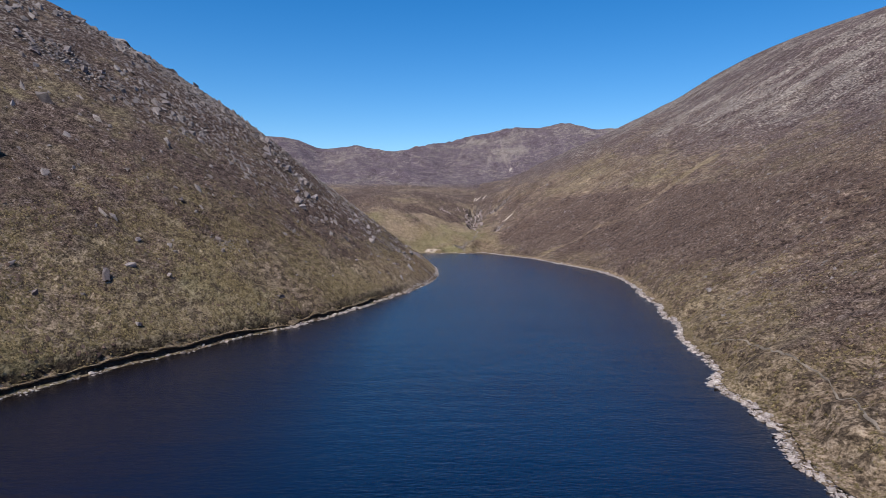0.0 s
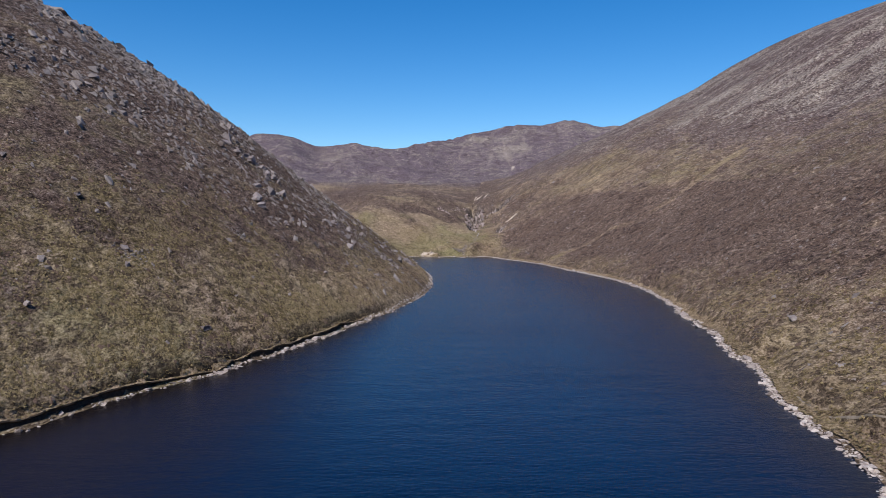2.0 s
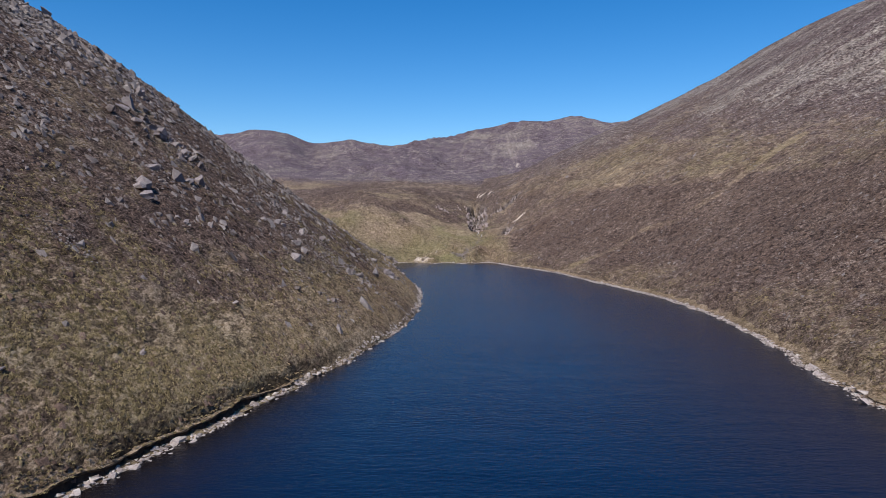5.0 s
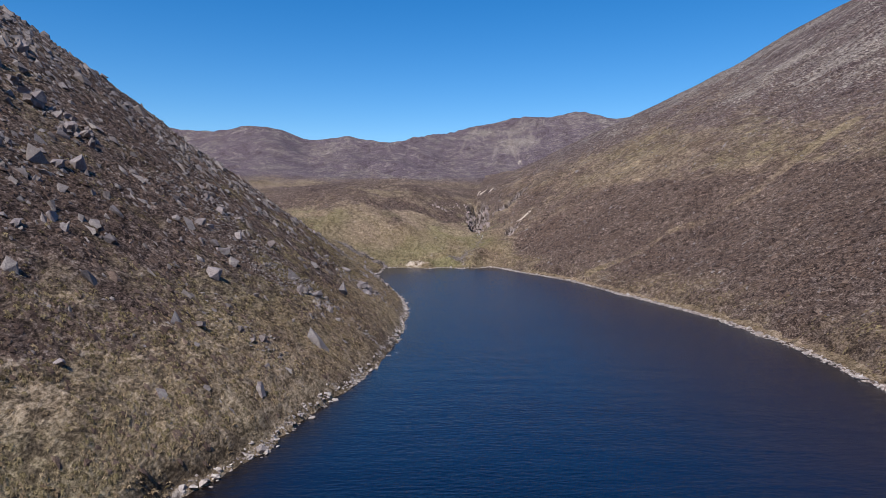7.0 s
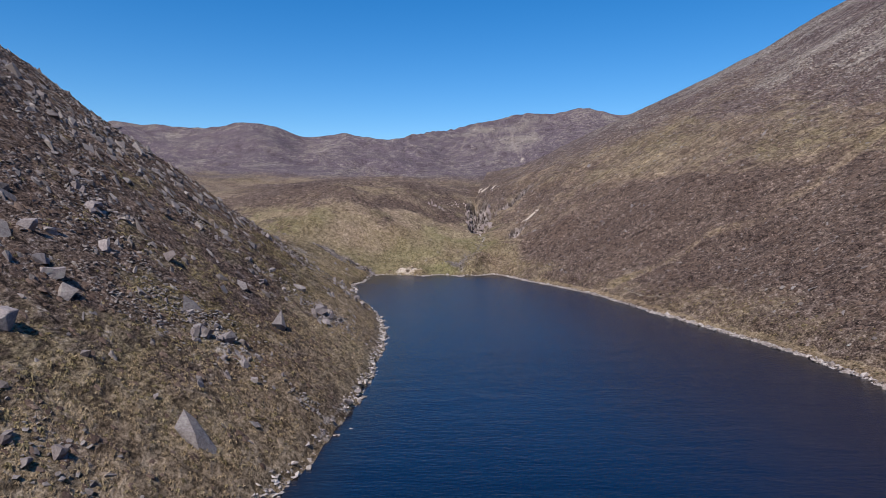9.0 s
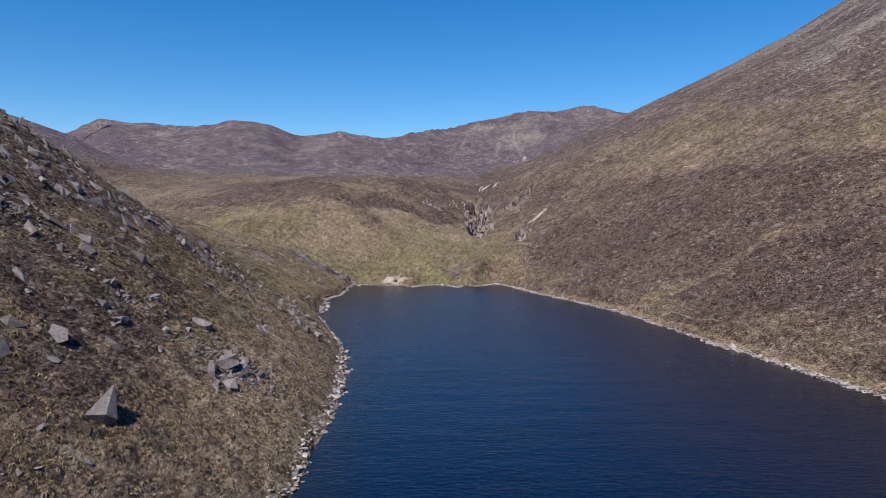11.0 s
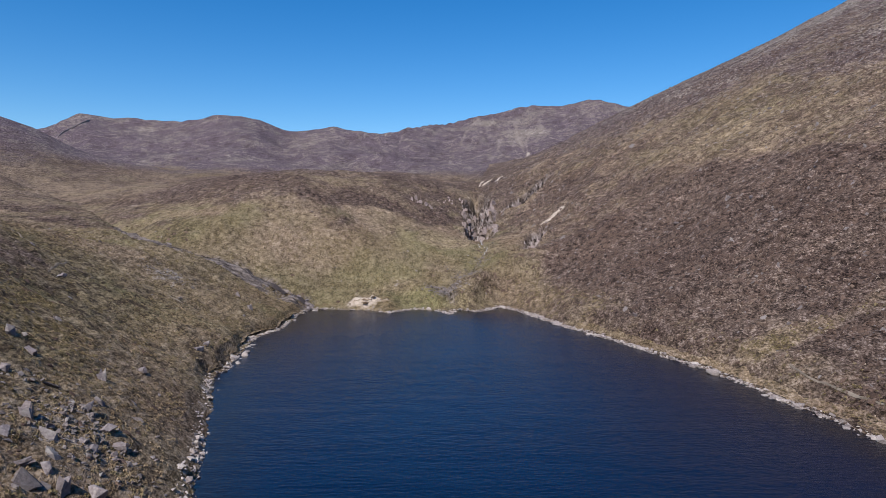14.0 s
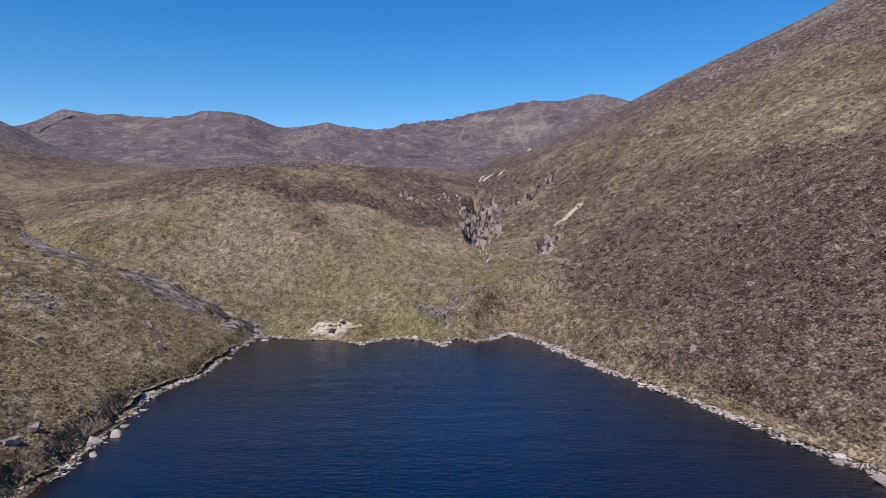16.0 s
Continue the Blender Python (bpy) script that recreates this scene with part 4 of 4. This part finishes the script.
def shingle_rows():
    rows = []
    for line in shores:
        pts = np.array(list(along_shore(line, 0.030 if line is shores[2] else 0.045, rnd)))
        pts += gen.normal(0, 0.7, pts.shape)
        z, shore, _ = terrain(pts[:, 0], pts[:, 1])
        ok = (shore > -0.45) & (shore < 1.15) & (gen.random(len(pts)) < np.clip(0.55 + 0.4 * gentle_side(pts[:, 0], pts[:, 1]) + 0.5 * layered(pts[:, 0], pts[:, 1], 9, 83, 3), 0.12, 1))
        p, z = pts[ok], z[ok]
        s = 0.24 * np.exp(gen.normal(0, 0.55, len(p)))
        rows.append(np.stack([p[:, 0], p[:, 1], z + 0.1 * s, s, 0.7 * s, gen.uniform(0, 6.28, len(p)), gen.uniform(-0.3, 0.3, len(p)), gen.uniform(-0.3, 0.3, len(p))], -1))
    return np.concatenate(rows)


tagged(scatter("shore_shingle", small, shingle_rows(), SHINGLE), "pale grey stones and cobbles washed along the waterline", "stones", kind="stuff")


def left_side(x, y):
    return x < np.interp(y, [0, 100, 250, 400], [-20, 0, 20, 0])


def patchy(x, y):
    return np.clip(0.65 + 0.7 * layered(x, y, 5, 95, 3), 0.1, 1)


scree = np.concatenate([
    sprinkle(26000, (-130, 90), (0, 330), 0.42, lambda x, y, z, s, c: (s > 3) * left_side(x, y) * (0.15 + 0.85 * smooth(160, 210, y)) * np.clip(0.06 + 0.42 * smooth(8, 45, z) + 0.5 * (c["scree"] > 0.5), 0, 1), 0.8, -0.05, 0.5, 0.4),
    sprinkle(120000, (40, 100), (250, 620), 0.45, lambda x, y, z, s, c: (s > 4) * ~left_side(x, y) * np.clip(0.055 + 0.24 * smooth(35, 85, z) * patchy(0.3 * x, y) + 0.4 * (c["scree"] > 0.55), 0, 1), 0.7, -0.05, 0.5, 0.4),
    sprinkle(16000, (-95, 120), (-5, 325), 0.72, lambda x, y, z, s, c: (s > 4) * left_side(x, y) * (0.12 + 0.88 * smooth(160, 210, y)) * np.clip(0.03 + 0.45 * smooth(9, 38, z) * patchy(0.5 * x, 0.5 * y) ** 2, 0, 1), 1.15, -0.1, 0.3, 0.4),
    sprinkle(5200, (-145, 110), (-40, 310), 1.2, lambda x, y, z, s, c: (s > 4) * left_side(x, y) * (0.25 + 0.75 * smooth(150, 205, y)) * np.clip(0.45 * smooth(28, 60, z) * patchy(0.4 * x, 0.4 * y) ** 2, 0, 1), 1.15, -0.1, 0.3, 0.4),
    sprinkle(9000, (-100, 330), (40, 480), 0.40, lambda x, y, z, s, c: (s > 2) * np.clip(0.012 + 0.55 * (c["scree"] > 0.5), 0, 1), 0.8, -0.05, 0.5, 0.4),
    sprinkle(5000, (10, 480), (65, 620), 0.9, lambda x, y, z, s, c: np.clip(0.01 + 0.5 * (c["scree"] > 0.6), 0, 1), 1.2, 0.0, 0.5, 0.4)])
rest = np.array([(x, y, z + 0.14 * s, 0.68 * s, 0.68 * s, 0.7 * k, 0.1, 0.1) for k, ((x, y, s), z) in enumerate(zip(spots, ground_at))][300:])
scree = np.concatenate([scree, rest])
RUBBLE = [(11.5, 425.0, 3.4, 2.4, 90, 1.2), (17.8, 435.0, 2.6, 3.4, 70, 1.1), (22, 450, 2.0, 6, 30, 1.0), (-42, 388, 5, 3, 30, 0.9), (-11, 270.5, 5, 3.5, 80, 1.0), (-14, 308, 4, 4, 90, 0.85), (-23, 302, 4.5, 3, 80, 0.9), (-18, 235.5, 5, 3.5, 120, 0.95), (-29, 236, 8, 6, 50, 1.1), (-16, 207, 5, 3, 30, 0.9), (-38, 240, 8, 8, 50, 1.2), (-34, 302, 3, 3, 40, 0.9), (-32.5, 269.5, 3, 3, 50, 1.0), (-37.5, 247.7, 3, 3, 40, 1.1),
          (-57, 287, 6, 5, 60, 1.2), (-45, 258, 6, 5, 60, 1.1), (-22.5, 229, 4, 2, 50, 0.9), (-6.2, 233.8, 1.5, 1.5, 16, 1.0), (-40, 170, 3, 1.5, 30, 0.9), (-47.5, 139, 2, 2, 20, 1.2), (-104, 179, 9, 6, 90, 2.2)]
for x, y, a, b, count, size in FIELDS + RUBBLE:
    px, py = x + gen.normal(0, 0.65 * a, 3 * count), y + gen.normal(0, 0.65 * b, 3 * count)
    q = size * gen.uniform(0.22, 0.5, 3 * count)
    scree = np.concatenate([scree, np.stack([px, py, height(px, py) + 0.1 * q, q, 0.8 * q, gen.uniform(0, 6.28, 3 * count), gen.uniform(-0.4, 0.4, 3 * count), gen.uniform(-0.4, 0.4, 3 * count)], -1)])
tagged(scatter("scree", small, scree, SCREE), "scattered grey stones and scree on the moor", "scree", kind="stuff")

tufts = [tuft_shape(700 + k) for k in range(16)]
bushes = [bush_shape(750 + k) for k in range(12)]


tussocks = np.concatenate([
    sprinkle(250000, (-72, 62), (0, 335), 0.21, lambda x, y, z, s, c: (s > 2.4) * (1 - 0.5 * smooth(170, 220, y) * (1 - smooth(6, 13, z))) * left_side(x, y) * patchy(x, y) * (1 - 0.75 * smooth(165, 195, y) * (1 - smooth(8, 16, s))) * np.clip(1.15 - 1.3 * c["heather"] - c["scree"], 0.03, 1) * (1 - smooth(25, 55, s)), 0.85, 0.0, 0.15),
    sprinkle(90000, (-80, 335), (60, 460), 0.24, lambda x, y, z, s, c: (s > 1.15) * 0.6 * patchy(x, y) * np.clip(0.9 - 1.3 * c["heather"] - c["scree"] - c["sand"], 0, 1), 0.8, 0.0, 0.15),
    sprinkle(170000, (30, 45), (105, 430), 0.24, lambda x, y, z, s, c: (s > 2.2) * ~left_side(x, y) * patchy(x, y) * np.clip(0.8 - c["heather"] - c["sand"], 0, 1) * (1 - 0.75 * smooth(15, 50, s)), 1.0, 0.0, 0.15)])
shore_grass = sprinkle(60000, (-45, 165), (2, 420), 0.19, lambda x, y, z, s, c: (s > 1.9) * left_side(x, y) * patchy(x, y) * (1 - smooth(8, 17, s)), 0.9, 0.0, 0.15)
lip = np.concatenate(LIP_TUFTS)
pale = (lip[:, 1] > 170) & (gen.random(len(lip)) < 0.8)
shore_grass = np.concatenate([shore_grass, lip[pale]])
tussocks = np.concatenate([tussocks, lip[~pale]])
tagged(scatter("shore_grass", tufts, shore_grass, SHORE_GRASS), "pale ochre grass on the turf above the shore", "grass", kind="stuff")
tagged(scatter("moor_grass", tufts, tussocks, TUSSOCK), "dry tan and olive tussocks of moor grass", "grass", kind="stuff")
dry = sprinkle(90000, (45, 90), (175, 560), 0.22, lambda x, y, z, s, c: (s > 3) * ~left_side(x, y) * 0.30 * patchy(0.4 * x, 0.4 * y), 0.9, 0.0, 0.15)
wisps = [tuft_shape(730 + k, 4) for k in range(8)]
tagged(scatter("dry_grass", wisps, dry, DRY_GRASS), "pale dead grass tufts among heather on the hillside", "grass", kind="stuff")
heather = np.concatenate([
    sprinkle(48000, (-80, 80), (-2, 340), 0.26, lambda x, y, z, s, c: (s > 1.15) * left_side(x, y) * patchy(x, y) * np.clip(0.10 + 0.8 * c["heather"], 0, 0.8) * (1 - smooth(40, 75, s)), 0.55, 0.0, 0.15),
    sprinkle(72000, (40, 60), (130, 470), 0.23, lambda x, y, z, s, c: (s > 2.5) * ~left_side(x, y) * patchy(x, y) * np.clip(0.7 * c["heather"], 0, 0.7), 0.55, 0.0, 0.15),
    sprinkle(45000, (50, 130), (190, 560), 0.34, lambda x, y, z, s, c: (s > 4) * ~left_side(x, y) * patchy(x, y) * np.clip(0.6 * c["heather"], 0, 0.6), 0.7, 0.0, 0.15),
    sprinkle(12000, (-90, 400), (60, 520), 0.42, lambda x, y, z, s, c: (s > 3) * patchy(x, y) * np.clip(0.6 * c["heather"], 0, 0.7), 0.55, 0.0, 0.15)])
tagged(scatter("heather", bushes, heather, HEATHER), "low dark brown-purple heather in winter colour", "heather", kind="stuff")


# ---- burn, gully and wall ----
def ribbon(name, pts, width, mat, lift=0.08, wander=0.5, seed=1):
    """A flat strip that follows the ground along a broken line."""
    p = np.array(pts, float)
    seg = np.hypot(*(p[1:] - p[:-1]).T)
    t = np.concatenate([[0], np.cumsum(seg)])
    s = np.linspace(0, t[-1], max(4, int(t[-1] / 0.9)))
    x, y = np.interp(s, t, p[:, 0]), np.interp(s, t, p[:, 1])
    x, y = x + wander * wobble(s, 0 * s, 5.0, seed), y + wander * wobble(s, 0 * s, 5.0, seed + 1)
    dx, dy = np.gradient(x), np.gradient(y)
    k = np.hypot(dx, dy)
    w = width * (0.7 + 0.45 * wobble(s, 0 * s, 4.0, seed + 2))
    verts, faces = [], []
    for side in (-1, -0.35, 0.35, 1):
        vx, vy = x - side * w * dy / k / 2, y + side * w * dx / k / 2
        verts.append(np.stack([vx, vy, height(vx, vy) + lift * (1.3 - abs(side))], -1))
    n = len(s)
    for r in range(3):
        faces += [(r * n + i, r * n + i + 1, (r + 1) * n + i + 1, (r + 1) * n + i) for i in range(n - 1)]
    me = bpy.data.meshes.new(name)
    me.from_pydata(np.concatenate(verts).tolist(), [], faces)
    for f in me.polygons:
        f.use_smooth = True
    me.materials.append(mat)
    return new(name, me)


BED = [(-20.5, 416.4, 5.5), (-26, 416.2, 9.0), (-32, 417.2, 10.5), (-38, 416.6, 9.5), (-44, 414.2, 7.0), (-49, 412.6, 6.0), (-57, 414.8, 5.5), (-67, 425, 4.6), (-80, 441, 4.0)]


def slab_bed(name, rows, mat):
    """Bare rock in low steps along a broken line; its ragged rims run down into the turf."""
    p = np.array(rows, float)
    t = np.concatenate([[0], np.cumsum(np.hypot(p[1:, 0] - p[:-1, 0], p[1:, 1] - p[:-1, 1]))])
    s = np.arange(0, t[-1], 0.45)
    x0, y0, w = (np.interp(s, t, p[:, k]) for k in range(3))
    dx, dy = np.gradient(x0), np.gradient(y0)
    k = np.hypot(dx, dy)
    across = np.linspace(-1, 1, 27)
    ss, aa = np.meshgrid(s, across)
    rim = 1 + 0.30 * layered(ss, 9 * np.sign(aa), 6, 61, 4, 0.6)
    off = aa * rim * w / 2
    x, y = x0 - off * dy / k, y0 + off * dx / k
    tiers = layered(0.25 * x, y, 2.4, 63, 4, 0.55)
    z = height(x, y) + 0.28 + 0.45 * np.round(tiers * 3) / 3 * 0.7 + 0.12 * tiers - 0.9 * np.abs(aa) ** 6 - 0.25 * np.clip(layered(x, y, 3, 67, 3), 0, 1)
    n = len(s)
    faces = [(r * n + i, r * n + i + 1, (r + 1) * n + i + 1, (r + 1) * n + i) for r in range(len(across) - 1) for i in range(n - 1)]
    me = bpy.data.meshes.new(name)
    me.from_pydata(np.stack([x, y, z], -1).reshape(-1, 3).tolist(), [], faces)
    me.materials.append(mat)
    return new(name, me)


tagged(slab_bed("burn_bed", BED, SLAB), "bare stepped grey-pink granite bed of a small burn", "stream bed", kind="structure")
tagged(ribbon("burn", [(-22, 418.4), (-26, 418.8), (-30, 420.2), (-34, 420.6), (-37, 420)], 2.6, WET_ROCK, 0.75, 0.4), "dark wet trickle of a burn over the rock bed", "stream", kind="structure")
tagged(ribbon("waterfall", [(26, 545), (25.7, 535), (25.2, 518), (24.5, 500), (24.4, 480), (23.2, 456)], 0.35, FOAM, 0.1, 1.6, 9), "thin white stream tumbling down a rocky gully", "waterfall", kind="structure")

for k, line in enumerate(PATHS):
    tagged(ribbon("footpath", line, 0.34, EARTH, 0.11, 0.6, 20 + 5 * k), "narrow trodden earth footpath across the moor", "path", kind="structure")

FLATS = [rock_mesh("flat_rock", 800 + k, BED_ROCK, 13, 0.36, 0.025) for k in range(6)]
p = np.array([(x, y, float(height([x], [y])[0])) for x, y, _ in BED], float)
for k in range(46):
    u = rnd.random() ** 1.3 * 6.99
    i = int(u)
    step = p[i + 1] - p[i]
    x, y, _ = p[i] + step * (u - i)
    run = math.hypot(step[0], step[1])
    x, y = x + rnd.gauss(0, 1.3) * step[1] / run + rnd.gauss(0, 0.5), y + rnd.gauss(0, 1.3) * step[0] / run + rnd.gauss(0, 0.5)
    s = rnd.uniform(0.9, 2.8) * (1.15 - 0.08 * u)
    ob = new("flat_rock", FLATS[k % len(FLATS)])
    ob.matrix_world = pose(x, y, float(height([x], [y])[0]) - 0.02 * s, rnd.gauss(0, 6), -math.degrees(math.atan2(step[2], run)) + rnd.gauss(0, 5), math.degrees(math.atan2(step[1], step[0])) + rnd.gauss(0, 16)) @ Matrix.Diagonal((s, s * 0.62, s * 0.62, 1))
    tagged(ob, "smooth flat grey granite rock in the bed of the burn", "rock", "slabs in the burn")

CRAGS = [block_mesh("crag", 900 + k, CRAG_ROCK) for k in range(10)]
sites = []
# Both walls of the chasm, the side gully, the broken face under the scar, ledges on the knoll
for k in range(78):
    y = rnd.triangular(492, 552, 526)
    side = rnd.choice((-1, -1, 1, 1, 1))
    sites.append((float(np.interp(y, [q[1] for q in GULLY], [q[0] for q in GULLY])) + side * rnd.uniform(1.0, 6.5), y, rnd.uniform(0.8, 2.4)))
q = SIDE_GULLIES[0]
for (ax, ay), (bx, by) in zip(q, q[1:]):
    for _ in range(9):
        u = rnd.random()
        sites.append((ax + (bx - ax) * u + rnd.gauss(0, 1.0), ay + (by - ay) * u + 1.4 + rnd.gauss(0, 0.9), rnd.uniform(0.6, 1.6)))
for _ in range(26):
    u = rnd.random()
    sites.append((35.5 + 9 * u + rnd.gauss(0, 1.0), 451 + 25 * u + rnd.gauss(0, 1.6), rnd.uniform(0.5, 1.5)))
sites += [(2.0 + rnd.gauss(0, 2.4), 523 + rnd.gauss(0, 0.8), rnd.uniform(0.8, 1.8)) for _ in range(11)]
sites += [(13 + rnd.gauss(0, 3.5), 545 + rnd.gauss(0, 3), rnd.uniform(0.5, 1.3)) for _ in range(14)]
for k, (x, y, s) in enumerate(sites):
    ob = new("crag", CRAGS[k % len(CRAGS)])
    lean = 8 if x < 25 else -8
    ob.matrix_world = pose(x, y, float(height([x], [y])[0]) + 0.05 * s, rnd.gauss(-12, 8), lean + rnd.gauss(0, 9), rnd.gauss(0, 25)) @ Matrix.Diagonal((s * rnd.uniform(0.7, 1.3), s, s * rnd.uniform(0.7, 1.1), 1))
    tagged(ob, "jagged grey-pink rock outcrop in a steep gully", "crag", "crags round the gully")


def wall_along(pts, high, wide):
    """A drystone wall that follows the ground."""
    q = np.array(pts, float)
    seg = np.hypot(*(q[1:] - q[:-1]).T)
    t = np.concatenate([[0], np.cumsum(seg)])
    s = np.linspace(0, t[-1], int(t[-1] / 4))
    x, y = np.interp(s, t, q[:, 0]), np.interp(s, t, q[:, 1])
    dx, dy = np.gradient(x), np.gradient(y)
    k = np.hypot(dx, dy)
    z = height(x, y)
    rows = []
    for side, up in ((-1, -1.5), (-0.7, 1), (0.7, 1), (1, -1.5)):
        rows.append(np.stack([x - side * wide * dy / k / 2, y + side * wide * dx / k / 2, z + np.where(up > 0, high * (1 + 0.08 * wobble(s, 0 * s, 9, 4)), up)], -1))
    n = len(s)
    faces = [(r * n + i, r * n + i + 1, (r + 1) * n + i + 1, (r + 1) * n + i) for r in range(3) for i in range(n - 1)]
    me = bpy.data.meshes.new("drystone_wall")
    me.from_pydata(np.concatenate(rows).tolist(), [], faces)
    me.materials.append(SCREE)
    return new("drystone_wall", me)


WALL_LINE = [(-546, 1270), (-538, 1237), (-537, 1206), (-543, 1186), (-550, 1165)]
tagged(wall_along(WALL_LINE, 1.3, 1.0), "dark drystone wall climbing over the far ridge", "wall", kind="structure")

BANKS = [rock_mesh("gravel_bank", 960 + k, BANK, 22, 0.75, 0.08) for k in range(4)]
for k in range(12):
    x, y, s = -7.4 + rnd.gauss(0, 2.6), 417.6 + rnd.gauss(0, 0.6), rnd.uniform(0.5, 1.7)
    ob = new("gravel_bank", BANKS[k % 4])
    ob.matrix_world = pose(x, y, max(0.0, float(height([x], [y])[0])) + 0.1 * s, rnd.uniform(-15, 15), rnd.uniform(-15, 15), rnd.uniform(0, 360)) @ Matrix.Diagonal((1.3 * s, s * 0.7, s * 0.5, 1))
    tagged(ob, "pale tan lump of an eroded gravel bank by the lake", "bank", "lumps of the gravel bank")
